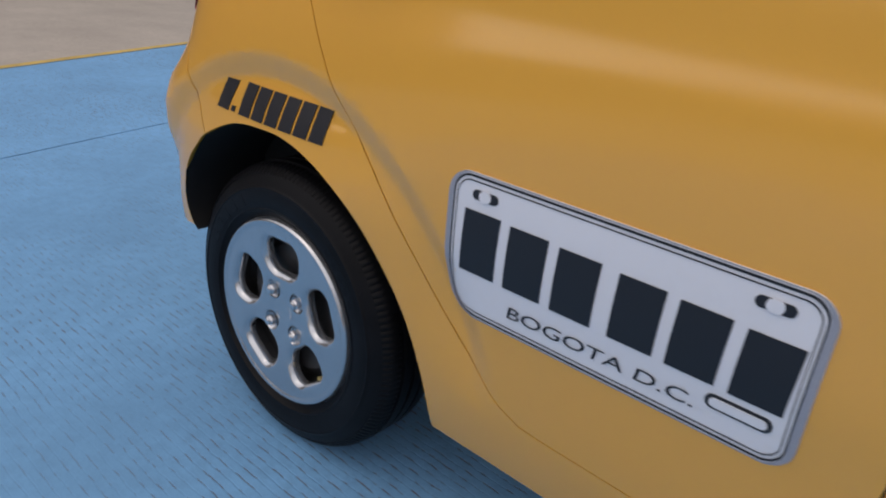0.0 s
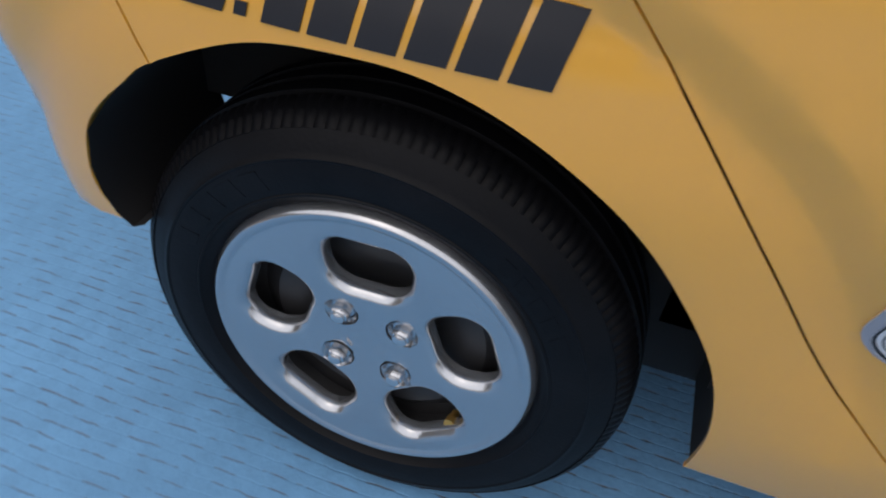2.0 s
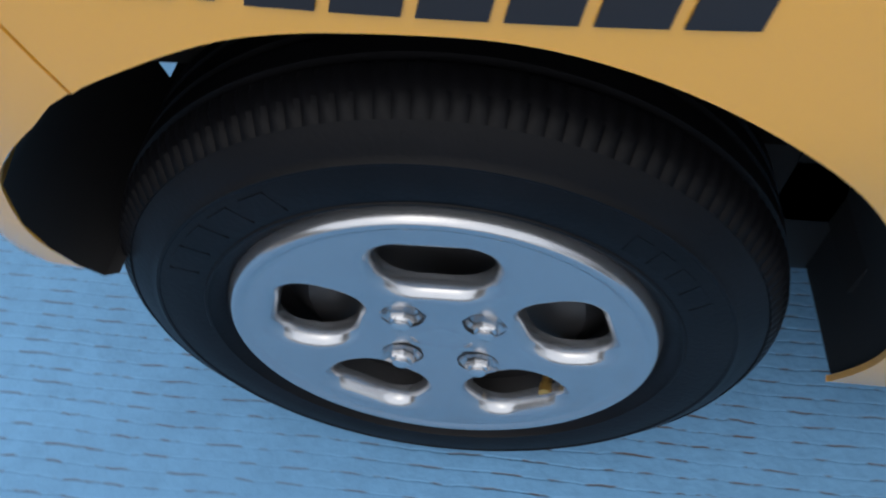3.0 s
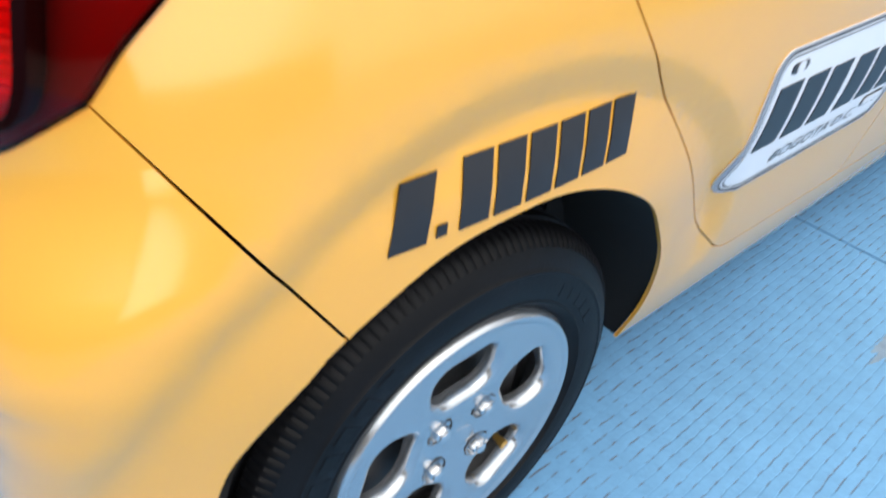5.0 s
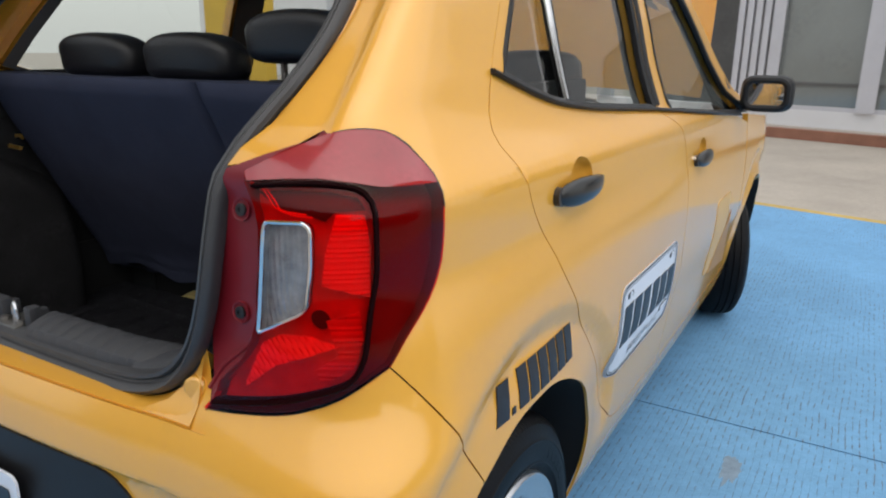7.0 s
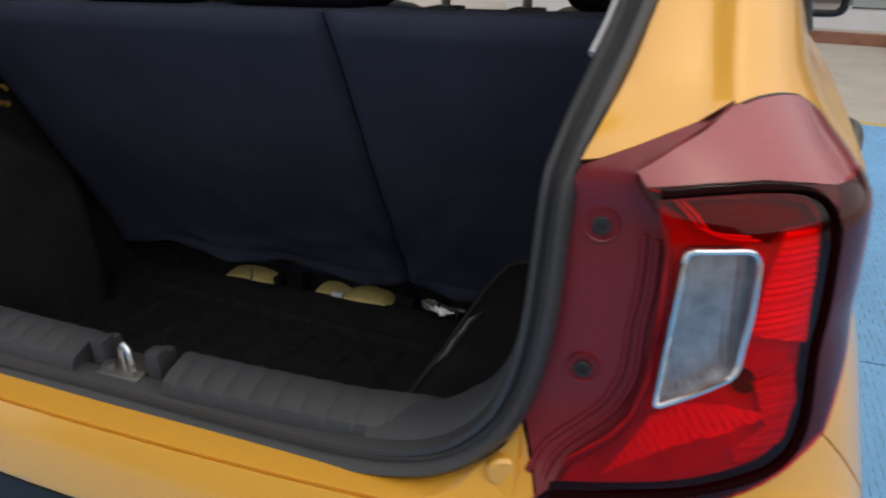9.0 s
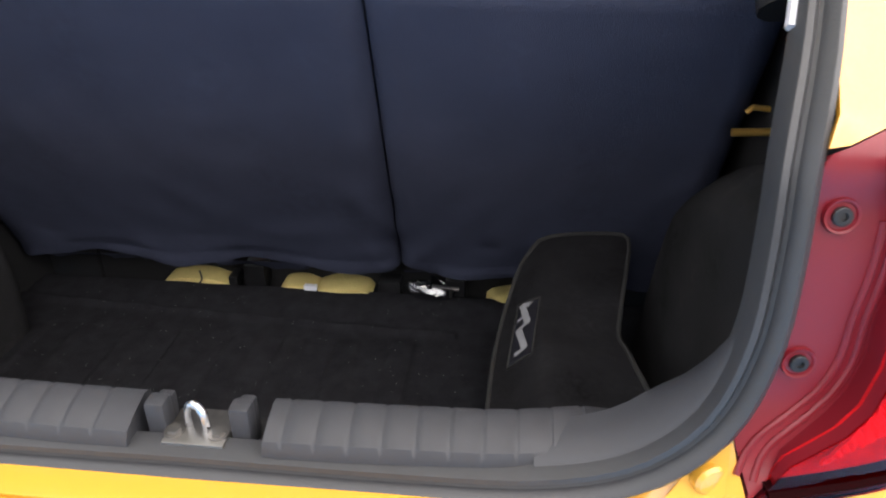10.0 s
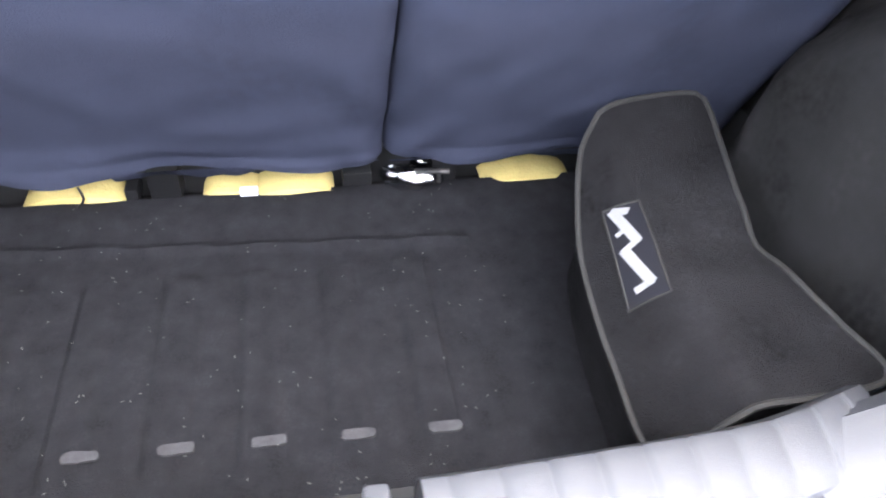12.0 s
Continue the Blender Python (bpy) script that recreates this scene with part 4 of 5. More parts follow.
lens_out = lamp_low + lamp_side + lamp_top + flange_r
bm = sheet(bmesh.new(), lens_out, lens_face, 0.007, holes=(rev,), rim=0.002)
lens = part("lens", bm, REDLENS, lamp, "glossy red lens")
lens.visible_shadow = False
bm = bmesh.new()
tube(bm, [skin(p.x, p.y, 0.0025) for p in straight(lamp_side[-8:] + lamp_top, 0.008)], 0.0022, 6)
part("gasket", bm, INK, lamp)
bm = bmesh.new()
rows_ = [(bm.verts.new(lens_face(p.x, p.y, -0.0005)), bm.verts.new(skin(p.x, p.y, -0.022))) for p in straight(flange_r[2:], 0.01)]
for a, b in zip(rows_, rows_[1:]):
    bm.faces.new((a[0], a[1], b[1], b[0]))
part("lens_wall", bm, RED_FLANGE, lamp)
bm = sheet(bmesh.new(), shrink(lens_out, 0.003), lambda u, v, o: skin(u, v, o - 0.016), 0.02, rim=-0.020)
part("housing", bm, REDDEEP, lamp)
bm = sheet(bmesh.new(), rev, lambda u, v, o: lens_face(u, v, o - 0.001), 0.01)
pane = part("reversing_pane", bm, CLEAR, lamp)
pane.visible_shadow = False
bm = sheet(bmesh.new(), rev, lambda u, v, o: lens_face(u, v, o - 0.012 + 0.0005 * math.sin(u * 900)), 0.0022, rim=-0.009)
part("reversing_reflector", bm, REFLECT, lamp)
bm = bmesh.new()
tube(bm, [lens_face(u, v, 0.002) for u, v in rev], 0.0023, 6, closed=True)
part("reversing_bezel", bm, CHROME, lamp)
MASK = [(-0.544, 0.739), (-0.470, 0.7544), (-0.400, 0.7756), (-0.360, 0.7907), (-0.339, 0.8156), (-0.323, 0.8566), (-0.306, 0.906), (-0.3035, 0.9575), (-0.306, 0.996), (-0.321, 1.0100), (-0.359, 1.0140), (-0.400, 1.0125), (-0.441, 1.0085)]
mask_line = spline(MASK, 0.01)
bm = bmesh.new()
tube(bm, [lens_face(p.x, p.y, -0.006) for p in mask_line], 0.0120, 8, flat_by=0.3)
part("mask_line", bm, MASKRED, lamp)
# opaque sheet over the lens; its paler red paints in the sky's reflection
upper = [(p[0], p[1] - 0.001) for p in reversed(lamp_top)] + [(-0.240, 1.060), (-0.2245, 1.051), (-0.211, 1.039), (-0.203, 1.028), (-0.199, 1.018), (-0.199, 1.009), (-0.245, 1.008), (-0.290, 1.0085), (-0.320, 1.0135), (-0.359, 1.0175), (-0.400, 1.016), (-0.449, 1.012), (-0.4515, 1.022)]
part("upper_facet", sheet(bmesh.new(), [tuple(p) for p in straight(upper + [upper[0]], 0.008)], lambda u, v, o: lens_face(u, v, o + 0.0006), 0.008), REDSHEEN, lamp, "glossy red upper facet with sky sheen in its colour")
bowl = [tuple(p) for p in mask_line] + [(-0.446, 0.990), (-0.441, 0.97), (-0.443, 0.92), (-0.455, 0.86), (-0.473, 0.825), (-0.492, 0.803), (-0.530, 0.769)]
part("inner_bowl", sheet(bmesh.new(), bowl, lambda u, v, o: lens_face(u, v, o - 0.016), 0.008, holes=(rev,)), REDMID, lamp)


def ribs(name, outline, waves, across, deep, material, hatch=0.0, sunk=0.010):
    def face(u, v, o):
        a = v if across else u + 0.4 * v
        return lens_face(u, v, o - sunk + deep * math.sin(a * waves) + (hatch * math.sin(u * waves * 0.9) if hatch else 0))
    part(name, sheet(bmesh.new(), [tuple(p) for p in straight(outline + [outline[0]], 0.006)], face, 0.0028, rim=0.004), material, lamp)


ribs("stop_reflector", [(-0.351, 0.9862), (-0.316, 0.985), (-0.3095, 0.9475), (-0.313, 0.8877), (-0.3707, 0.9037), (-0.3646, 0.9423)], 1000, True, 0.0014, REDBRIGHT)
ribs("turn_reflector", [(-0.5013, 0.7638), (-0.4878, 0.7852), (-0.4574, 0.8299), (-0.4331, 0.8429), (-0.3997, 0.8443), (-0.3637, 0.8327), (-0.4043, 0.8188), (-0.4445, 0.8047), (-0.4729, 0.784)], 800, False, 0.0012, REDBRIGHT, 0.001)
ribs("side_reflector", [(-0.372, 0.862), (-0.330, 0.872), (-0.333, 0.840), (-0.352, 0.806), (-0.395, 0.786), (-0.398, 0.803), (-0.368, 0.822)], 900, True, 0.0010, REDMID)
# flat sheet below the facet: the shade of a deep recess as dark colour
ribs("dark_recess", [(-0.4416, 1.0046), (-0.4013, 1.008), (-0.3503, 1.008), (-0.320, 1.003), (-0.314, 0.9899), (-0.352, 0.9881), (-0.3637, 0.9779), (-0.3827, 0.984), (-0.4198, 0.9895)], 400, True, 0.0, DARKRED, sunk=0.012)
bm = sheet(bmesh.new(), [(-0.3786 + 0.011 * math.cos(a), 0.8634 + 0.011 * math.sin(a)) for a in np.linspace(0, math.tau, 20, endpoint=False)], lambda u, v, o: lens_face(u, v, o - 0.013), 0.006, rim=0.003)
part("bulb_socket", bm, DARKRED, lamp)
for d in (0.0, 0.009):
    bm = bmesh.new()
    tube(bm, [lens_face(p.x + 0.8 * d, p.y - 0.3 * d, -0.006) for p in straight([(-0.448, 1.0120), (-0.434, 1.0095), (-0.420, 0.9900), (-0.406, 0.9865), (-0.383, 0.985), (-0.372, 0.976)], 0.01)], 0.0011, 6)
    part("light_guide", bm, REDBRIGHT, lamp)
left_lamp = copy_thing(lamp, Matrix.Identity(4))
for o in (left_lamp, *left_lamp.children_recursive):
    if o.data:
        me = o.data.copy()
        me.transform(Matrix.Diagonal((1, -1, 1, 1)))
        me.flip_normals()
        o.data = me

# ---- rear bumper details ----
insert_out = round_rect(-1.05 - 0.43, -1.05 + 0.43, 0.40, 0.606, 0.11)
bm = sheet(bmesh.new(), insert_out, skin, 0.03, rim=0.006, off=0.004)
insert = part("bumper_insert", bm, BLACK_TRIM, bumper_ob, "textured black lower insert")
plate = thing("number_plate", (-0.466, 0, 0.405), "white registration plate with dark character bars on the bumper", "plate")
def plate_face(u, v, o):
    return (-0.466 - o, u, v)
bm = sheet(bmesh.new(), round_rect(-0.165, 0.165, 0.405, 0.548, 0.015), plate_face, 0.05, rim=0.004)
part("plate_sheet", bm, WHITE, plate)
for k in range(6):
    y0 = -0.145 + 0.049 * k
    bm = sheet(bmesh.new(), bar(y0, y0 + 0.036, 0.452, 0.522), lambda u, v, o: plate_face(u, v, o + 0.002), 0.05, rim=0.001)
    part("character_bar", bm, INK, plate)
bm = bmesh.new()
sheet(bm, round_rect(-0.515, -0.430, 0.566, 0.594, 0.010), skin, 0.02, rim=0.005, off=0.004)
part("bumper_reflector", bm, REDBRIGHT, bumper_ob, "slim red reflector")
# bump stop on the sill corner
p = Vector((-0.3755, -0.476, 0.742))
bm = bmesh.new()
lathe(bm, [(0.016, -0.004), (0.016, 0.004), (0.013, 0.007), (0.0, 0.008)], 24, Matrix.Translation(p) @ Matrix.Rotation(radians(-70), 4, "Z"))
part("bump_stop", bm, YELLOW, car, "round yellow rubber stop")

# rear panel round the opening
LOOP = [(0.0, 0.694), (-0.20, 0.693), (-0.33, 0.698), (-0.415, 0.722), (-0.468, 0.766), (-0.495, 0.815), (-0.510, 0.88), (-0.514, 0.95), (-0.516, 1.015), (-0.524, 1.05), (-0.536, 1.09), (-0.550, 1.146), (-0.555, 1.22), (-0.535, 1.32), (-0.49, 1.395), (-0.30, 1.425), (0.0, 1.435)]
XOPEN = ((0.69, -0.375), (0.78, -0.374), (0.88, -0.366), (0.95, -0.353), (1.01, -0.336), (1.035, -0.321), (1.08, -0.280), (1.13, -0.226), (1.20, -0.158), (1.30, -0.074), (1.40, 0.01), (1.44, 0.04))


def open_at(y, z, dx=0.0):
    return Vector((lerp_table(XOPEN, z) + dx, y, z))


half = spline(LOOP, 0.02)
loop2 = [Vector((p.x, p.y)) for p in half] + [Vector((-p.x, p.y)) for p in reversed(half[1:-1])]


def ring_at(inset, dx):
    pts = shrink([tuple(p) for p in loop2], inset)
    return [open_at(y, z, dx) for y, z in pts]


def band(name, rows, material, parent, label="", tuck=0.0):
    bm = bmesh.new()
    made = [[bm.verts.new(p) for p in ring_at(i, dx)] for i, dx in rows]
    if tuck:
        for row, goal in zip(made, [ring_at(tuck, 0.012)] * len(made)):
            for v, p in zip(row, goal):
                v.co = v.co.lerp(p, max(0.0, min(1.0, (v.co.z - 0.765) / 0.02, (1.015 - v.co.z) / 0.02)))
    for a, b in zip(made, made[1:]):
        for k in range(len(a)):
            bm.faces.new((a[k], a[(k + 1) % len(a)], b[(k + 1) % len(a)], b[k]))
    bmesh.ops.recalc_face_normals(bm, faces=bm.faces)
    return part(name, bm, material, parent, label)


band("tailgate_frame", [(-0.006, 0.045), (-0.004, 0.024), (-0.001, 0.014), (0.004, 0.010), (0.012, 0.02)], YELLOW, car, tuck=0.004)
seal = band("tailgate_seal", [(-0.001, 0.012), (-0.003, 0.000), (0.000, -0.009), (0.006, -0.014), (0.012, -0.009), (0.014, 0.000), (0.017, 0.002), (0.021, -0.003), (0.026, -0.002), (0.029, 0.008), (0.030, 0.024)], SEAL, car, "grey rubber tailgate seal")
bm = bmesh.new()
rows_ = [ring_at(i_, d_) for i_, d_ in ((0.027, 0.010), (0.034, 0.016), (0.040, 0.042), (0.041, 0.062), (0.030, 0.075))]
rows_ = [[p.lerp(q, max(0.0, min(1.0, (0.90 - q.z) / 0.12))) for p, q in zip(rows_[0], row)] for row in rows_]
count = len(rows_[0])
keep_ = [abs(rows_[0][k].y) > 0.32 or rows_[0][k].z > 0.9 for k in range(count)]
vs_ = [[bm.verts.new(p) for p in row] for row in rows_]
for a, b in zip(vs_, vs_[1:]):
    for k in range(count):
        if keep_[k] and keep_[(k + 1) % count]:
            bm.faces.new((a[k], a[(k + 1) % count], b[(k + 1) % count], b[k]))
for v in [v for v in bm.verts if not v.link_faces]:
    bm.verts.remove(v)
bmesh.ops.recalc_face_normals(bm, faces=bm.faces)
part("opening_trim", bm, SILL, car, "grey plastic trim inside the seal")
backing = sheet(bmesh.new(), straight([(u_of_y(y, z), z) for y, z in ((-0.35, 0.675), (-0.522, 0.68), (-0.511, 0.722), (-0.500, 0.752), (-0.488, 0.792), (-0.478, 0.792), (-0.476, 0.765), (-0.435, 0.722), (-0.40, 0.706), (-0.35, 0.700), (-0.35, 0.675))], 0.02), skin, 0.02, off=-0.005)
left(part("lamp_backing", backing, YELLOW, car), car)
bm = bmesh.new()
ledge = [(p, Vector(skin(u_of_y(max(-0.50, p.y), 0.703), 0.703))) for p in ring_at(-0.006, 0.004) if p.z < 0.80 and p.y < 0.002]
prev = None
for s_ in (1, -1):
    prev = None
    for p, q in sorted(ledge, key=lambda t: t[0].y):
        now = [bm.verts.new((p.x, p.y * s_, max(p.z, 0.7015))), bm.verts.new((p.lerp(q, 0.5).x, p.y * s_, 0.7035 + 0.3 * max(0.0, p.z - 0.72))), bm.verts.new((q.x + 0.0015, q.y * s_, 0.7012)), bm.verts.new((q.x + 0.004, q.y * s_, 0.682))]
        if prev:
            for k in range(3):
                bm.faces.new((prev[k], prev[k + 1], now[k + 1], now[k]))
        prev = now
bmesh.ops.recalc_face_normals(bm, faces=bm.faces)
part("rear_ledge", bm, YELLOW, car)

# the tailgate, swung up on its hinges
def hatch(a, b, off=0.0):
    """a runs down the raised tailgate from its hinge, b across it."""
    w = 0.53 + 0.04 * math.sin(min(1.0, a) * math.pi * 0.7)
    bow = 0.06 * math.sin(a * 2.2)
    x, z = 0.0 - 0.60 * a, 1.475 + 0.62 * a + bow - 0.03 * b * b
    return x - 0.7 * off, b * w, z + 0.7 * off


hatch_rim = straight([(0.0, -1), (0.55, -1), (0.95, -0.92), (1.0, -0.8), (1.0, 0.8), (0.95, 0.92), (0.55, 1), (0.0, 1), (0.0, -1)], 0.04)
hatch_hole = straight([(0.08, -0.86), (0.44, -0.88), (0.44, 0.88), (0.08, 0.86), (0.08, -0.86)], 0.04)
tailgate = part("tailgate", sheet(bmesh.new(), hatch_rim, hatch, 0.05, holes=(hatch_hole,), rim=0.02), YELLOW, car, "raised yellow tailgate")
part("rear_screen", sheet(bmesh.new(), shrink(hatch_hole, -0.01), lambda u, v, o: hatch(u, v, o - 0.006), 0.06), GLASS, tailgate, "tinted rear screen")
part("inner_trim", sheet(bmesh.new(), straight([(0.46, -0.9), (0.93, -0.82), (0.93, 0.82), (0.46, 0.9), (0.46, -0.9)], 0.04), lambda u, v, o: hatch(u, v, o - 0.035), 0.06, rim=0.01), BLACK_TRIM, tailgate)

# bare metal edge showing behind the seal
for s in (-1, 1):
    edge = [p for p in ring_at(0.031, 0.016) if p.y * s > 0.40 and 1.085 < p.z < 1.30]
    edge.sort(key=lambda p: p.z)
    part("flange_edge", tube(bmesh.new(), edge, 0.0045, 6), COLUMN, car, "pale bare metal edge")

# grey scuff plate with grooves and the latch recess
GROOVES = [-0.0895 - 0.0314 * k for k in range(10)]


def sill_piece(y0, y1, grooves):
    ys = sorted({y0, y1, *np.linspace(y0, y1, 12), *(g + d for g in grooves for d in (-0.0032, -0.0012, 0.0012, 0.0032) if y0 < g + d < y1)})
    prof = [(-0.372, 0.700), (-0.371, 0.726), (-0.366, 0.736), (-0.350, 0.743), (-0.326, 0.749), (-0.317, 0.747), (-0.309, 0.735), (-0.300, 0.69), (-0.290, 0.50)]
    bm = bmesh.new()
    cols = []
    for y in ys:
        cut = any(abs(y - g) < 0.002 for g in grooves)
        bow = 0.05 * max(0.0, (abs(y) - 0.28) / 0.18) ** 2
        cols.append([bm.verts.new((x + bow + 0.012 * (y / 0.4) ** 2, y, z - (0.0014 if cut and 0 < i < 6 and i != 1 else 0) - (0.014 * max(0.0, (abs(y) - 0.345) / 0.057) ** 2 if 1 < i < 7 else 0))) for i, (x, z) in enumerate(prof)])
    for a, b in zip(cols, cols[1:]):
        for k in range(len(prof) - 1):
            bm.faces.new((a[k], a[k + 1], b[k + 1], b[k]))
    for c in (cols[0], cols[-1]):
        bm.faces.new(c)
    bmesh.ops.recalc_face_normals(bm, faces=bm.faces)
    return part("scuff_plate", bm, SILL, car, "ribbed grey plastic scuff plate")


sill_piece(-0.402, -0.073, GROOVES)
sill_piece(0.058, 0.402, [0.0945 + 0.0326 * k for k in range(10)])
bm = bmesh.new()
box(bm, -0.368, -0.295, -0.073, 0.058, 0.50, 0.700)
part("latch_recess", bm, UNDERBODY, car)
bm = bmesh.new()
box(bm, -0.366, -0.314, -0.034, 0.028, 0.701, 0.726, 0.003)
box(bm, -0.366, -0.360, -0.062, 0.050, 0.701, 0.722, 0.001)
for y in (-0.024, 0.020):
    rod(bm, (-0.350, y, 0.725), (-0.350, y, 0.731), 0.0075, 6)
    rod(bm, (-0.350, y, 0.7255), (-0.350, y, 0.7275), 0.0100, 16)
latch = part("latch_plate", bm, STEEL, car, "scratched steel latch plate")
bm = bmesh.new()
tube(bm, spline([(-0.346, -0.011, 0.702), (-0.346, -0.011, 0.738), (-0.345, -0.008, 0.750), (-0.343, -0.001, 0.755), (-0.341, 0.006, 0.750), (-0.340, 0.009, 0.738), (-0.340, 0.009, 0.702)], 0.004), 0.0042, 8)
part("striker", bm, BOLTMETAL, latch, "chromed striker loop")
for y in (-0.046, 0.037):
    bm = bmesh.new()
    box(bm, -0.350, -0.330, y - 0.010, y + 0.010, 0.700, 0.757, 0.004)
    box(bm, -0.334, -0.316, y - 0.008, y + 0.008, 0.700, 0.750, 0.004)
    part("latch_post", bm, SILL, latch)

# ---- luggage space ----
bm = bmesh.new()
nx, ny = 90, 320
rows = []
for i in range(nx + 1):
    x = -0.300 + 0.562 * i / nx
    row = []
    for j in range(ny + 1):
        y = -0.60 + 1.20 * j / ny
        z = 0.513
        if -0.155 < x < 0.115:
            d = abs(((y - 0.047) / 0.0905 + 0.5) % 1.0 - 0.5) * 0.0905
            if -0.19 < y < 0.5:
                z += 0.006 * max(0.0, min(1.0, (0.023 - d) / 0.007)) * min(1.0, (x + 0.155) / 0.012) * min(1.0, (0.115 - x) / 0.012)
        ridge = abs(x - (0.140 + 0.06 * (y + 0.21)))
        if y > -0.22:
            z += 0.009 * max(0.0, 1 - ridge / 0.011)
        if x > 0.17:
            z += 0.006 * min(1.0, (x - 0.17) / 0.05)
        row.append(bm.verts.new((x, y, z + 0.0012 * noise.noise((x * 9, y * 9, 0)))))
    rows.append(row)
for a, b in zip(rows, rows[1:]):
    for k in range(ny):
        bm.faces.new((a[k], b[k], b[k + 1], a[k + 1]))
bmesh.ops.solidify(bm, geom=bm.faces[:], thickness=0.008)
tagged(part("boot_mat", bm, MATFELT), "ribbed charcoal felt boot mat with lint and dust", "mat")
mat_ob = bpy.data.objects["boot_mat"]
for k in range(-2, 3):
    y = 0.038 + 0.087 * k
    x_end = -0.132 + 0.045 * (y - 0.036)
    bm = sheet(bmesh.new(), round_rect(y - 0.017, y + 0.017, x_end - 0.006, x_end + 0.006, 0.005), lambda u, v, o: (v + 0.002 * noise.noise((u * 80, v * 80, 0)), u, 0.5206 + o), 0.006, rim=0.003)
    part("rib_end", bm, WORNFELT, mat_ob, "pale worn rib end")
bm = bmesh.new()
box(bm, -0.30, 0.40, -0.497, 0.497, 0.44, 0.494)
box(bm, 0.40, 0.55, -0.64, 0.64, 0.30, 0.494)
for s in (-1, 1):
    box(bm, 0.29, 0.41, min(s * 0.49, s * 0.60), max(s * 0.49, s * 0.60), 0.43, 0.62)
    box(bm, -0.28, 0.31, min(s * 0.588, s * 0.60), max(s * 0.588, s * 0.60), 0.45, 0.66)
part("boot_floor", bm, UNDERBODY, car)
for s in (-1, 1):
    bm = bmesh.new()
    box(bm, -0.26, 0.62, s * 0.605, s * 0.64, 0.60, 1.00)
    box(bm, -0.12, 0.62, s * 0.60, s * 0.63, 1.00, 1.11, 0.008)
    part("boot_side_trim", bm, CARPET, car, "black carpeted side lining")
    bm = bmesh.new()
    bulge = [tuple(p) for p in spline([(0.140, 0.50), (0.146, 0.62), (0.140, 0.74), (0.115, 0.825), (0.02, 0.90), (-0.12, 0.95), (-0.22, 0.965), (-0.285, 0.95), (-0.295, 0.85), (-0.295, 0.50)], 0.02)]
    rim_ = [Vector(p) for p in bulge if p[1] > 0.505 and p[0] > -0.29]
    def house(x, z, o, s=s, rim_=rim_):
        d = min((Vector((x, z)) - p).length for p in rim_)
        k = min(1.0, d / 0.075)
        return x, s * (0.615 - 0.115 * (1 - (1 - k) ** 2) ** 0.8 + 0.03 * max(0.0, (z - 0.6) / 0.3)), z
    sheet(bm, bulge, house, 0.015)
    part("wheelhouse_trim", bm, CARPET, car, "carpeted wheelhouse bulge")
    bm = bmesh.new()
    tube(bm, [(-0.16, s * 0.53, 1.10), (-0.06, s * 0.52, 1.24), (0.10, s * 0.50, 1.39)], 0.025, 10)
    part("pillar_trim", bm, BLACK_TRIM, car)
for s in (-1, 1):
    bm = bmesh.new()
    rod(bm, (0.012, s * 0.606, 0.932), (0.012, s * 0.560, 0.930), 0.0052, 12)
    tube(bm, [(0.03, s * 0.606, 0.955), (0.03, s * 0.585, 0.957), (0.03, s * 0.578, 0.950)], 0.004, 8)
    part("luggage_hook", bm, BRASS, car, "small brass luggage hook rod")


# rear seat backs
def seat_back(name, y0, y1, hem):
    """A leaning padded back with a loose cloth cover whose hem hangs unevenly."""
    bm = bmesh.new()
    n, m = 60, 70
    def at(s, t):
        y = y0 + (y1 - y0) * s
        z = 1.108 + (0.602 - 1.108) * t
        x = -0.032 + 0.258 * t
        edge = min(s, 1 - s) * abs(y1 - y0)
        puff = 0.022 * min(1, edge / 0.03) ** 0.5 * min(1, (t + 0.004) / 0.06) ** 0.5
        crease = 0.006 * noise.noise((y * 7, t * 3, 1.3)) + 0.003 * noise.noise((y * 22, t * 10, 4.0)) * (0.3 + t)
        to_split = abs(y + 0.115)
        crease += 0.012 * math.exp(-(to_split / 0.07) ** 2) * max(0.0, t - 0.55) * math.sin(60 * to_split + 26 * t)
        crease += 0.004 * max(0.0, t - 0.75) * math.sin(t * 70 + 3 * noise.noise((y * 5, 0, hem)))
        sag = 0.0
        if t > 0.9:
            sag = (t - 0.9) / 0.1 * (0.012 * math.sin(y * 21 + hem) + 0.008 * noise.noise((y * 16, hem, 0)))
        return Vector((x - puff - crease - 0.003 * (t > 0.97), y, z - sag))
    front = [[bm.verts.new(at(i / n, j / m)) for i in range(n + 1)] for j in range(m + 1)]
    back = [[bm.verts.new((-0.032 + 0.258 * j / m + 0.10, y0 + (y1 - y0) * i / n, 1.108 - 0.49 * j / m)) for i in range(n + 1)] for j in range(m + 1)]
    for g in (front, back):
        for a, b in zip(g, g[1:]):
            for k in range(n):
                bm.faces.new((a[k], a[k + 1], b[k + 1], b[k]))
    for k in range(n):
        bm.faces.new((front[0][k], front[0][k + 1], back[0][k + 1], back[0][k]))
        bm.faces.new((front[m][k], front[m][k + 1], back[m][k + 1], back[m][k]))
    for j in range(m):
        for i in (0, n):
            bm.faces.new((front[j][i], front[j + 1][i], back[j + 1][i], back[j][i]))
    bmesh.ops.recalc_face_normals(bm, faces=bm.faces)
    return part(name, bm, SEATCLOTH, rear_seat, "navy cloth seat back cover with a creased loose hem")


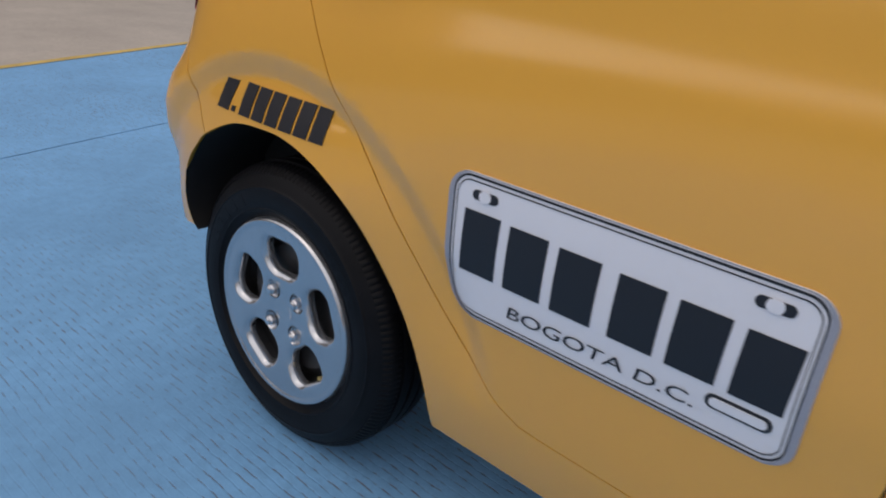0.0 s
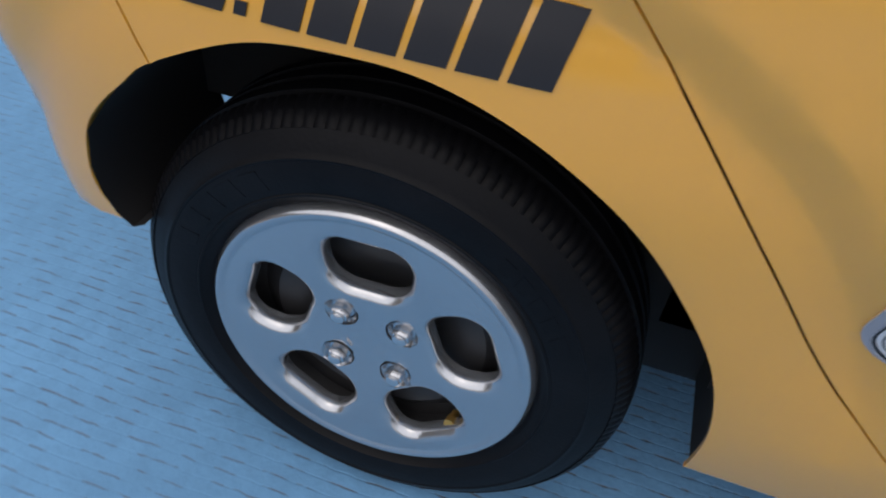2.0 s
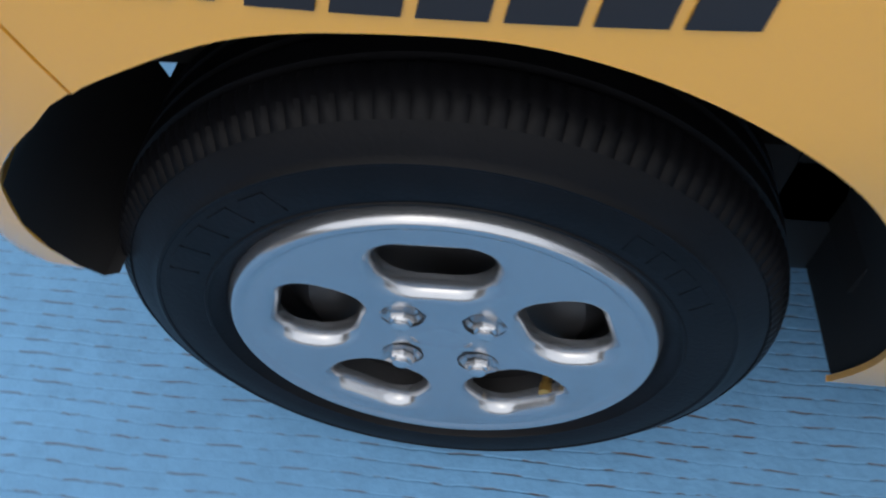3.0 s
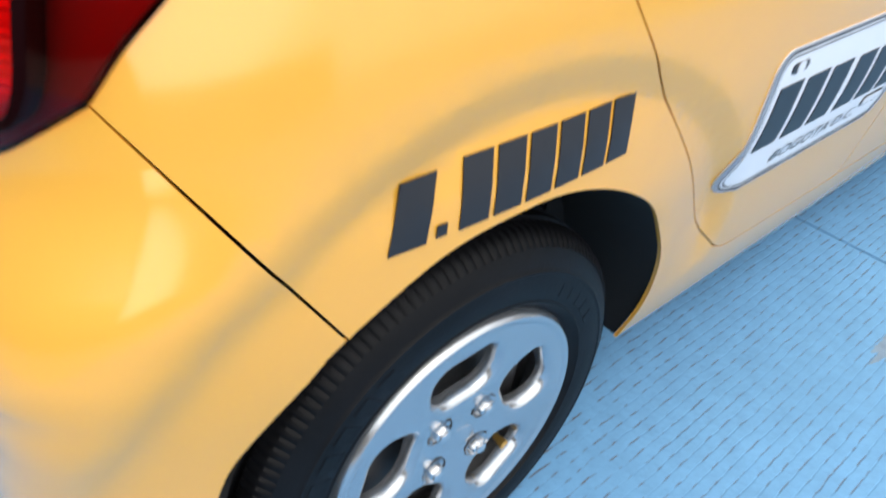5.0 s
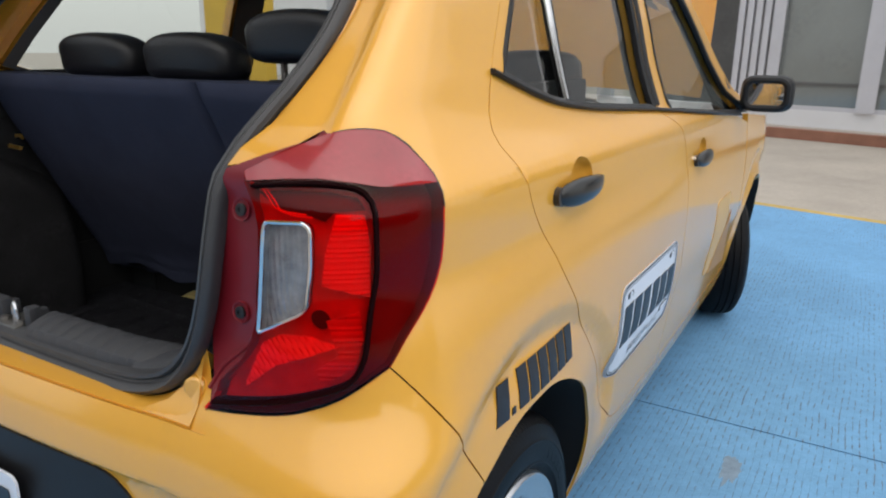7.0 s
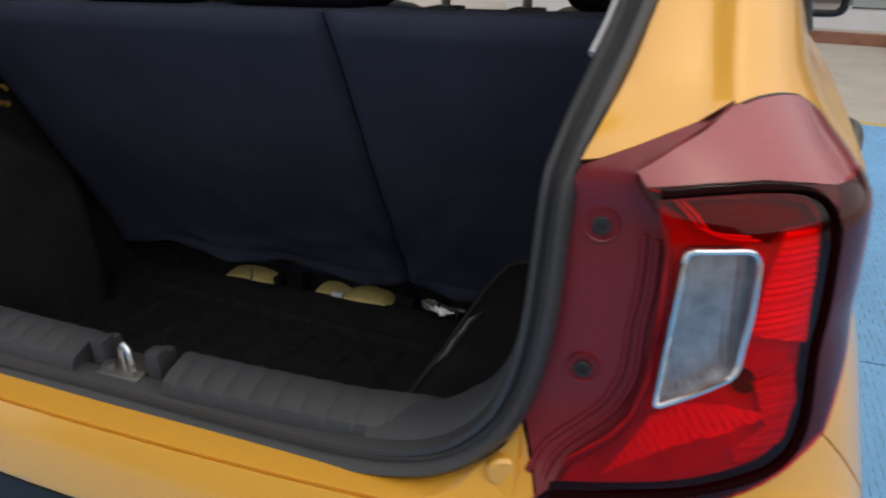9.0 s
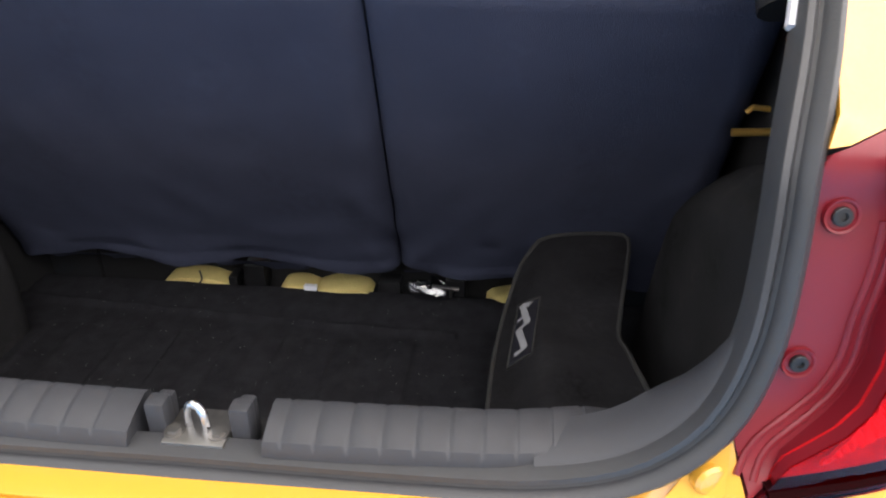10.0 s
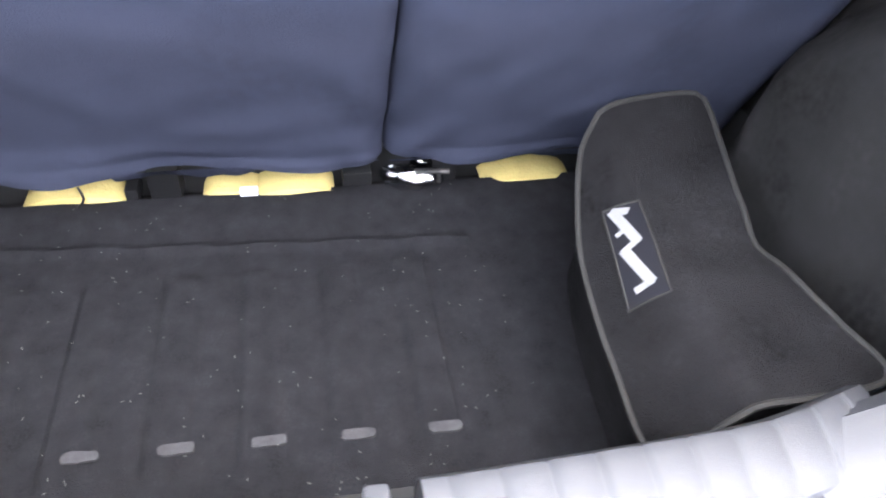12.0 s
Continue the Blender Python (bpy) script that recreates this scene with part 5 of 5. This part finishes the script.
def hem_flap(y0, y1, seed):
    """The loose lower hem of a seat cover, hanging in uneven folds."""
    bm = bmesh.new()
    n = 90
    rows = []
    for i in range(n + 1):
        y = y0 + (y1 - y0) * i / n
        wave = noise.noise((y * 13, seed, 0.5)) + 0.5 * noise.noise((y * 41, seed, 2.0))
        drop = 0.010 + 0.010 * wave + 0.006 * (noise.noise((y * 5, seed, 7.0)) > 0.1)
        top = 0.604 + 0.004 * noise.noise((y * 9, seed, 3.0))
        out = 0.005 * noise.noise((y * 23, seed, 5.0))
        rows.append([bm.verts.new((0.204 + out * 0.3, y, top)), bm.verts.new((0.207 + out, y, top - drop * 0.55)), bm.verts.new((0.213 + out * 1.6, y, top - drop))])
    for a, b in zip(rows, rows[1:]):
        for k in range(2):
            bm.faces.new((a[k], a[k + 1], b[k + 1], b[k]))
    bmesh.ops.solidify(bm, geom=bm.faces[:], thickness=0.0018)
    bmesh.ops.recalc_face_normals(bm, faces=bm.faces)
    part("hem", bm, SEATCLOTH, rear_seat, "loose creased hem of the seat cover")


rear_seat = thing("rear_seat", (0.3, 0, 0.5), "split folding rear seat in dark navy cloth covers", "seat")
seat_back("backrest", -0.585, -0.1165, 0.4)
seat_back("backrest", -0.1135, 0.585, 2.1)
hem_flap(-0.56, -0.122, 1.7)
hem_flap(-0.108, 0.56, 4.2)
bm = bmesh.new()
box(bm, 0.34, 0.80, -0.60, 0.60, 0.42, 0.60, 0.05)
part("seat_cushion", bm, LEATHER, rear_seat)
bm = bmesh.new()
box(bm, 0.30, 0.36, -0.60, 0.60, 0.30, 0.56)
part("seat_base", bm, UNDERBODY, rear_seat)


def headrest(y, z, parent, x=0.055, up=0.0):
    rest = new("headrest")
    rest.parent = parent
    if parent.parent is None:
        rest.matrix_parent_inverse = parent.matrix_basis.inverted()
    bm = bmesh.new()
    blob(bm, (x, y, z), (0.055, 0.122, 0.046), 3.2)
    for v in bm.verts:
        v.co.x -= 0.012 * max(0.0, (v.co.z - z) / 0.05)
        v.co.z -= 0.012 * ((v.co.y - y) / 0.13) ** 2
    part("pad", bm, LEATHER, rest)
    for d in (-0.056, 0.056):
        part("post", rod(bmesh.new(), (x, y + d, z - 0.10), (x, y + d, z - 0.03), 0.0065, 10), STEEL, rest)
    for d in (-0.056, 0.056):
        bm = bmesh.new()
        box(bm, x - 0.02, x + 0.02, y + d - 0.022, y + d + 0.022, 1.100, 1.112, 0.004)
        part("post_guide", bm, BLACK_TRIM, rest)


headrest(-0.312, 1.187, rear_seat)
headrest(-0.030, 1.150, rear_seat)
headrest(0.250, 1.150, rear_seat)


def front_seat(y):
    seat = thing("front_seat", (1.1, y, 0.4), "black vinyl front seat", "seat", "front seats")
    bm = bmesh.new()
    blob(bm, (1.05, y, 0.77), (0.08, 0.24, 0.28), 4, m=Matrix.Translation((1.05, 0, 0.82)) @ Matrix.Rotation(radians(-14), 4, "Y") @ Matrix.Translation((-1.05, 0, -0.82)))
    part("backrest", bm, LEATHER, seat)
    bm = bmesh.new()
    blob(bm, (1.30, y, 0.50), (0.27, 0.25, 0.09), 4)
    part("cushion", bm, LEATHER, seat)
    bm = bmesh.new()
    blob(bm, (0.96, y, 1.10), (0.05, 0.13, 0.07), 3.4)
    part("headrest", bm, LEATHER, seat)
    bm = bmesh.new()
    box(bm, 1.05, 1.50, y - 0.2, y + 0.2, 0.41, 0.45)
    part("seat_rail", bm, UNDERBODY, seat)


front_seat(-0.36)
front_seat(0.36)

# straps, brackets and a worn cable under the seat
for y0, y1, z0, z1 in ((0.150, 0.190, 0.512, 0.560), (-0.225, -0.190, 0.510, 0.552), (-0.105, -0.065, 0.510, 0.540), (0.205, 0.222, 0.512, 0.534)):
    bm = bmesh.new()
    box(bm, 0.262, 0.30, y0, y1, z0, z1, 0.003)
    part("seat_bracket", bm, BLACK_TRIM, rear_seat)
bm = bmesh.new()
rod(bm, (0.262, -0.215, 0.535), (0.262, -0.165, 0.538), 0.004, 8)
rod(bm, (0.258, -0.20, 0.517), (0.264, -0.20, 0.540), 0.003, 8)
part("seat_hinge", bm, STEEL, rear_seat)
part("seat_cable", tube(bmesh.new(), spline([(0.262, 0.275, 0.545), (0.255, 0.270, 0.530), (0.252, 0.280, 0.519)], 0.004), 0.0016, 6), INK, rear_seat)

# foam edge and scraps showing under the seat covers
def scrap(y0, y1, x, z, seed):
    bm = bmesh.new()
    n = 14
    rows = []
    for i in range(n + 1):
        t = i / n
        y = y0 + (y1 - y0) * t
        h = 0.019 * math.sin(math.pi * t) ** 0.5 + 0.003 * noise.noise((y * 40, seed, 0))
        rows.append([bm.verts.new((x - 0.02 + 0.006 * math.sin(t * 5 + seed), y, z - 0.01)), bm.verts.new((x - 0.018, y, z + h * 0.6)), bm.verts.new((x, y, z + h)), bm.verts.new((x + 0.05, y, z + h))])
    for a, b in zip(rows, rows[1:]):
        for k in range(3):
            bm.faces.new((a[k], a[k + 1], b[k + 1], b[k]))
    bmesh.ops.recalc_face_normals(bm, faces=bm.faces)
    return part("foam_edge", bm, FOAM, rear_seat, "yellow bare seat foam")


scrap(0.350, 0.220, 0.280, 0.516, 1.0)
scrap(0.125, 0.045, 0.278, 0.512, 2.0)
scrap(0.055, -0.053, 0.272, 0.515, 3.0)
scrap(-0.265, -0.40, 0.268, 0.510, 4.0)
bag_bit = bmesh.new()
blob(bag_bit, (0.262, -0.165, 0.528), (0.020, 0.046, 0.021), 2.0, 22, 14)
for v in bag_bit.verts:
    v.co += Vector((0.009, 0.012, 0.009)) * noise.noise(v.co * 85)
tagged(part("plastic_wrapper", bag_bit, CLEARBAG, smooth=False), "crumpled clear plastic wrapper under the seat", "wrapper")
bm = bmesh.new()
box(bm, 0.252, 0.262, 0.050, 0.074, 0.520, 0.530, 0.001, Matrix.Rotation(0.0, 4, "Z"))
tagged(part("paper_label", bm, WHITE), "small white paper label under the seat", "label")

# ---- soft bag ----
BAG = [(0.130, -0.470), (0.128, -0.415), (0.115, -0.358), (0.095, -0.332), (0.062, -0.312), (-0.04, -0.289), (-0.17, -0.280), (-0.262, -0.283), (-0.268, -0.34), (-0.262, -0.456), (-0.205, -0.456), (-0.15, -0.447), (-0.091, -0.441), (-0.047, -0.447), (0.059, -0.468), (0.105, -0.476)]
bag = thing("carry_bag", (-0.05, -0.36, 0.506), "black felt boot bag with grey piping standing on the mat", "bag")


def bag_top(x, y, off=0.0):
    z = 0.700 + 0.023 * max(0.0, (x + 0.03) / 0.15) ** 1.2
    z -= 0.065 * max(0.0, min(1.2, (y + 0.345) / 0.06)) ** 1.3
    z += 0.004 * noise.noise((x * 9, y * 9, 2.0)) - 0.012 * math.exp(-((x + 0.091) / 0.03) ** 2 - ((y + 0.441) / 0.05) ** 2)
    return x, y, z + off


outline = [tuple(p) for p in spline(BAG, 0.012, closed=True)]
bm = sheet(bmesh.new(), outline, bag_top, 0.012)
bag_lid = part("lid", bm, BAGFELT, bag)
bm = bmesh.new()
levels = []
for t in np.linspace(0, 1, 9):
    ring = shrink(outline, 0.018 * t + 0.010 * math.sin(math.pi * t))
    levels.append([bm.verts.new((x + 0.003 * noise.noise((x * 20, y * 20, t * 4)), y, bag_top(ox, oy)[2] * (1 - t) + 0.514 * t)) for (x, y), (ox, oy) in zip(ring, outline)])
for a, b in zip(levels, levels[1:]):
    for k in range(len(a)):
        bm.faces.new((a[k], a[(k + 1) % len(a)], b[(k + 1) % len(a)], b[k]))
bmesh.ops.recalc_face_normals(bm, faces=bm.faces)
part("side", bm, BAGFELT, bag)
bm = bmesh.new()
tube(bm, [bag_top(x, y, 0.001) for x, y in outline], 0.0032, 6, closed=True)
part("piping", bm, PIPING, bag, "worn dark grey piping")
PATCH = [(-0.025, -0.342), (-0.1385, -0.3300), (-0.1305, -0.3015), (-0.0118, -0.3145)]
bm = sheet(bmesh.new(), [tuple(p) for p in straight(PATCH + [PATCH[0]], 0.01)], lambda x, y, o: bag_top(x, y, o + 0.002), 0.012, rim=0.002)
patch = part("patch", bm, INK, bag_lid)
bm = bmesh.new()
tube(bm, [bag_top(p.x, p.y, 0.003) for p in straight(PATCH + [PATCH[0]], 0.012)], 0.0014, 5, closed=True)
part("patch_stitching", bm, PIPING, patch)


def patch_at(a, b):
    p = Vector(PATCH[3]).lerp(Vector(PATCH[2]), a).lerp(Vector(PATCH[0]).lerp(Vector(PATCH[1]), a), b)
    return p


def strip(pts, w, name="emblem_stroke"):
    bm = bmesh.new()
    for (a0, b0), (a1, b1) in zip(pts, pts[1:]):
        p, q = patch_at(a0, b0), patch_at(a1, b1)
        way = (q - p).normalized()
        side = Vector((-way.y, way.x)) * w / 2
        ext = way * w * 0.3
        ring = [bag_top(*(p + side - ext), 0.0042), bag_top(*(p - side - ext), 0.0042), bag_top(*(q - side + ext), 0.0042), bag_top(*(q + side + ext), 0.0042)]
        bm.faces.new([bm.verts.new(r) for r in ring])
    part(name, bm, EMBLEM, patch, smooth=False)


strip([(0.30, 0.20), (0.28, 0.36)], 0.006)
strip([(0.09, 0.58), (0.05, 0.22), (0.43, 0.60), (0.48, 0.24), (0.85, 0.64), (0.87, 0.30)], 0.0074)

# lint on the mat
lint = bmesh.new()
rng = random.Random(4)
for _ in range(200):
    x, y = rng.uniform(-0.2, 0.25), rng.uniform(-0.24, 0.5)
    a, l = rng.uniform(0, 3.14), rng.uniform(0.001, 0.0035)
    tube(lint, [(x, y, 0.5215), (x + l * math.cos(a), y + l * math.sin(a), 0.522)], 0.00045, 4)
tagged(part("lint", lint, LINT, smooth=False), "pale lint specks on the boot mat", "lint", kind="stuff")


# ---- ground ----
def combed(name, paint, bare, worn, turn):
    """Concrete combed into fine grooves about 2 cm apart, with paint worn through in broken streaks along them."""
    m = bpy.data.materials.new(name)
    m.use_nodes = True
    n, l = m.node_tree.nodes, m.node_tree.links
    b = n["Principled BSDF"]
    b.inputs["Roughness"].default_value, b.inputs["Specular IOR Level"].default_value = 0.7, 0.3
    co, mp = n.new("ShaderNodeTexCoord"), n.new("ShaderNodeMapping")
    mp.inputs["Rotation"].default_value = (0, 0, radians(turn))
    l.new(co.outputs["Object"], mp.inputs["Vector"])

    def tex(scale, detail, stretch=None, rough=0.5):
        t = n.new("ShaderNodeTexNoise")
        t.inputs["Scale"].default_value, t.inputs["Detail"].default_value, t.inputs["Roughness"].default_value = scale, detail, rough
        src = mp.outputs[0]
        if stretch:
            k = n.new("ShaderNodeVectorMath")
            k.operation, k.inputs[1].default_value = "MULTIPLY", stretch
            l.new(src, k.inputs[0])
            src = k.outputs[0]
        l.new(src, t.inputs["Vector"])
        return t.outputs[0]

    def calc(op, a, c, e=None, clamp=False):
        k = n.new("ShaderNodeMath")
        k.operation, k.use_clamp = op, clamp
        for i, v in enumerate((a, c, e)):
            if v is None:
                continue
            if isinstance(v, (int, float)):
                k.inputs[i].default_value = v
            else:
                l.new(v, k.inputs[i])
        return k.outputs[0]

    def blend(f, a, c):
        x = n.new("ShaderNodeMix")
        x.data_type = "RGBA"
        l.new(f, x.inputs["Factor"])
        for key, v in (("A", a), ("B", c)):
            if isinstance(v, tuple):
                x.inputs[key].default_value = (*v, 1)
            else:
                l.new(v, x.inputs[key])
        return x.outputs["Result"]

    sep = n.new("ShaderNodeSeparateXYZ")
    l.new(mp.outputs[0], sep.inputs[0])
    wob = calc("MULTIPLY_ADD", tex(3.0, 3), 0.020, calc("MULTIPLY", tex(40.0, 2), 0.006))
    row = calc("FRACT", calc("MULTIPLY", calc("ADD", sep.outputs["Y"], wob), 1 / 0.0195), 0.0)
    dist = calc("ABSOLUTE", calc("SUBTRACT", row, 0.5), 0.0)
    groove = calc("MULTIPLY_ADD", dist, -15.0, 1.45, True)
    streak = calc("MULTIPLY_ADD", tex(1.0, 4, (24.0, 51.0, 1.0)), 13.0, -6.5 + worn, True)
    patchy = calc("MULTIPLY_ADD", tex(0.9, 4), 3.0, -0.9, True)
    wear = calc("MULTIPLY", calc("MULTIPLY", groove, streak), patchy)
    lo, hi = tuple(c * 0.82 for c in paint), tuple(min(1, c * 1.16) for c in paint)
    coat = blend(calc("MULTIPLY_ADD", tex(1.1, 5, rough=0.65), 2.2, -0.6, True), lo, hi)
    coat = blend(calc("MULTIPLY", calc("MULTIPLY_ADD", tex(26, 5, rough=0.7), 3.0, -1.2, True), 0.5), coat, tuple(c * 0.72 for c in paint))
    coat = blend(calc("MULTIPLY_ADD", tex(1.7, 6, rough=0.7), 8.0, -5.6, True), coat, tuple(0.5 * a + 0.5 * c for a, c in zip(paint, bare)))
    l.new(blend(wear, coat, bare), b.inputs["Base Color"])
    bump = n.new("ShaderNodeBump")
    bump.inputs["Strength"].default_value, bump.inputs["Distance"].default_value = 0.55, 0.0035
    ripple = calc("MULTIPLY", groove, calc("MULTIPLY_ADD", tex(2.3, 4), 2.4, -0.75, True))
    l.new(calc("MULTIPLY_ADD", ripple, -0.7, calc("MULTIPLY", tex(90, 4), 0.7)), bump.inputs["Height"])
    l.new(bump.outputs[0], b.inputs["Normal"])
    return m


CONCRETE = combed("bare_combed_concrete", (0.40, 0.36, 0.315), (0.25, 0.22, 0.19), -0.3, 0.0)
BLUE = combed("blue_painted_combed_concrete", (0.155, 0.358, 0.615), (0.10, 0.080, 0.070), 0.20, 0.0)
bm = bmesh.new()
bm.faces.new([bm.verts.new(p) for p in ((-120, -120, -0.012), (120, -120, -0.012), (120, 120, -0.012), (-120, 120, -0.012))])
tagged(part("ground", bm, CONCRETE, smooth=False), "bare grey concrete yard with combed grooves", "ground", kind="structure")


def slab(name, corners, z, material, label):
    bm = bmesh.new()
    top = [bm.verts.new((x, y, z)) for x, y in corners]
    low = [bm.verts.new((x, y, -0.012)) for x, y in corners]
    bm.faces.new(top)
    for i in range(len(corners)):
        bm.faces.new((top[i], low[i], low[(i + 1) % len(corners)], top[(i + 1) % len(corners)]))
    bmesh.ops.recalc_face_normals(bm, faces=bm.faces)
    return tagged(part(name, bm, material, smooth=False), label, "pavement", kind="structure")


slab("pavement", [(-3.74 + 0.34 * 6, -6), (-3.74 - 0.34 * 6, 6), (-2.19 - 0.24 * 6, 6), (-2.19 + 0.24 * 6, -6)], 0.008, BLUE, "blue painted concrete slab with worn combed grooves")
slab("pavement", [(-2.18 + 0.24 * 6, -6), (-2.18 - 0.24 * 6, 6), (1.31, 6), (1.31, -6)], 0.008, BLUE, "blue painted concrete slab with worn combed grooves")
slab("pavement", [(1.318, -6), (1.318, 6), (5.2 + 0.24 * 6, 6), (5.2 - 0.24 * 6, -6)], 0.008, BLUE, "blue painted concrete slab with worn combed grooves")

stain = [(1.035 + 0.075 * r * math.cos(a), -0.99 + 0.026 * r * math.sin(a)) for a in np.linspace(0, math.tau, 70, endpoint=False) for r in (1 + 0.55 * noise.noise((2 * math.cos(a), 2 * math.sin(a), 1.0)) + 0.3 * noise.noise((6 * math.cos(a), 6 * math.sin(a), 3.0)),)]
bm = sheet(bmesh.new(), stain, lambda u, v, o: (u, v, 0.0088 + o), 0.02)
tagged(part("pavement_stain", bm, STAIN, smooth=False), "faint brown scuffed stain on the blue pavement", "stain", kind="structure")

# ---- surroundings ----
def strip_on_ground(name, pts, w, z, material, label):
    bm = bmesh.new()
    a, b = Vector(pts[0]), Vector(pts[1])
    side = Vector((-(b - a).y, (b - a).x)).normalized() * w / 2
    n = 40
    rows = []
    for i in range(n + 1):
        p = a.lerp(b, i / n)
        jitter = 0.012 * noise.noise((p.x * 3, p.y * 3, 0))
        rows.append([bm.verts.new((*(p + side * (1 + jitter * 8)), z)), bm.verts.new((*(p - side * (1 - jitter * 8)), z))])
    for r, s in zip(rows, rows[1:]):
        bm.faces.new((r[0], r[1], s[1], s[0]))
    return tagged(part(name, bm, material, smooth=False), label, "road marking", kind="structure")


strip_on_ground("road_marking", [(-3.74 + 0.34 * 6, -6), (-3.74 - 0.34 * 6, 6)], 0.07, 0.0115, LINE, "worn yellow line along the blue pavement's edge")
strip_on_ground("road_marking", [(5.26 + 0.25 * 6, 6), (5.26 - 0.25 * 6, -6)], 0.09, 0.0115, LINE, "worn yellow line along the blue pavement's edge")


def along(y):
    return 10.46 + 0.31 * y


def prism(bm, pts, z0, z1):
    low = [bm.verts.new((x, y, z0)) for x, y in pts]
    top = [bm.verts.new((x, y, z1)) for x, y in pts]
    bm.faces.new(top)
    bm.faces.new(low[::-1])
    for i in range(len(pts)):
        bm.faces.new((low[i], low[(i + 1) % len(pts)], top[(i + 1) % len(pts)], top[i]))
    bmesh.ops.recalc_face_normals(bm, faces=bm.faces)
    return bm


def facade_box(bm, y0, y1, d0, d1, z0, z1):
    return prism(bm, [(along(y0) + d0, y0), (along(y1) + d0, y1), (along(y1) + d1, y1), (along(y0) + d1, y0)], z0, z1)


tagged(part("kerb", facade_box(bmesh.new(), -2.56, 9, 0, 0.16, -0.01, 0.13), KERBRED, smooth=False), "worn red-brown painted concrete kerb", "kerb", kind="structure")
tagged(part("kerb", prism(bmesh.new(), [(9.67, -2.56), (9.67, -2.70), (5.6, -2.52), (5.6, -2.38)], -0.01, 0.12), KERBYELLOW, smooth=False), "worn yellow painted concrete kerb", "kerb", kind="structure")
tagged(part("pavement", prism(bmesh.new(), [(9.75, -2.56), (along(9) + 0.16, 9), (along(9) + 2, 9), (13, -9), (5.6, -9), (5.6, -2.53), (9.67, -2.71)], -0.01, 0.11), CONCRETE, smooth=False), "grey concrete footpath before the shop front", "pavement", kind="structure")
shop = thing("shop_front", (11.3, 0, 0.1), "grey and white glazed shop front behind the kerb", "building")
part("base_wall", facade_box(bmesh.new(), -9, 3.2, 0.75, 1.1, 0.1, 0.36), WHITEWALL, shop, smooth=False)
part("upper_wall", facade_box(bmesh.new(), -9, 3.2, 0.75, 1.1, 3.0, 5.0), WHITEWALL, shop, smooth=False)
part("back_wall", facade_box(bmesh.new(), -9, 3.2, 3.0, 3.1, 0.1, 3.0), SHOPDARK, shop, smooth=False)
for y0, y1 in ((-1.29, -1.05), (0.05, 0.22), (-4.6, -4.35), (2.9, 3.2)):
    part("column", facade_box(bmesh.new(), y0, y1, 0.70, 0.9, 0.36, 3.0), COLUMN, shop, smooth=False)
for k in range(4):
    part("ribbed_post", facade_box(bmesh.new(), 0.26 + 0.13 * k, 0.35 + 0.13 * k, 0.70, 0.85, 0.36, 3.0), COLUMN, shop, smooth=False)
for y0, y1 in ((-1.05, 0.05), (-2.16, -1.29)):
    win = part("shop_window", facade_box(bmesh.new(), y0, y1, 0.80, 0.81, 0.42, 3.0), SHOPGLASS, shop, smooth=False)
    part("window_frame", facade_box(bmesh.new(), y0, y1, 0.76, 0.84, 0.36, 0.42), COLUMN, shop, smooth=False)
    part("window_frame", facade_box(bmesh.new(), y0, y1, 0.77, 0.83, 0.72, 0.76), SHOPDARK, shop, smooth=False)
part("frosted_panel", facade_box(bmesh.new(), -4.35, -2.16, 0.79, 0.82, 0.40, 3.0), FROST, shop, "grey-green frosted glass panel", smooth=False)

# unseen plain walls added behind and beside the car, closing off low sky light
for x0, x1, y0, y1 in ((-14.4, -14.0, -16, 14), (-14.0, 5.0, -16.4, -16.0)):
    bm = bmesh.new()
    box(bm, x0, x1, y0, y1, -0.01, 6.0 if x1 < -10 else 2.6)
    tagged(part("wall", bm, SKYBLOCK, smooth=False), "plain unseen grey-brown wall added to block low sky", "wall", kind="structure")

# posts and far things seen through the cabin
def block(name, x, y, w, d, h, material, label, category):
    return tagged(part(name, box(bmesh.new(), x - w / 2, x + w / 2, y - d / 2, y + d / 2, -0.01, h, 0.02), material), label, category)


block("yellow_post", 9.0, 9.1, 0.3, 1.5, 3.2, POSTYELLOW, "broad yellow painted pillar", "pillar")
block("grey_post", 9.2, 6.6, 0.3, 0.9, 3.2, COLUMN, "plain grey painted metal pillar", "pillar")
block("yellow_cabinet", 9.4, 5.9, 0.4, 0.8, 1.35, POSTYELLOW, "yellow painted metal service cabinet", "cabinet")
block("grey_box", 9.4, 5.9, 0.4, 0.7, 1.9, COLUMN, "pale grey box above the cabinet", "box")
block("far_wall", 24, 12, 0.4, 30, 4.0, WHITEWALL, "pale far building wall", "wall")
block("blue_drum", 11, 11.6, 0.6, 0.7, 1.6, POSTBLUE, "blue machine beside the pillar", "machine")
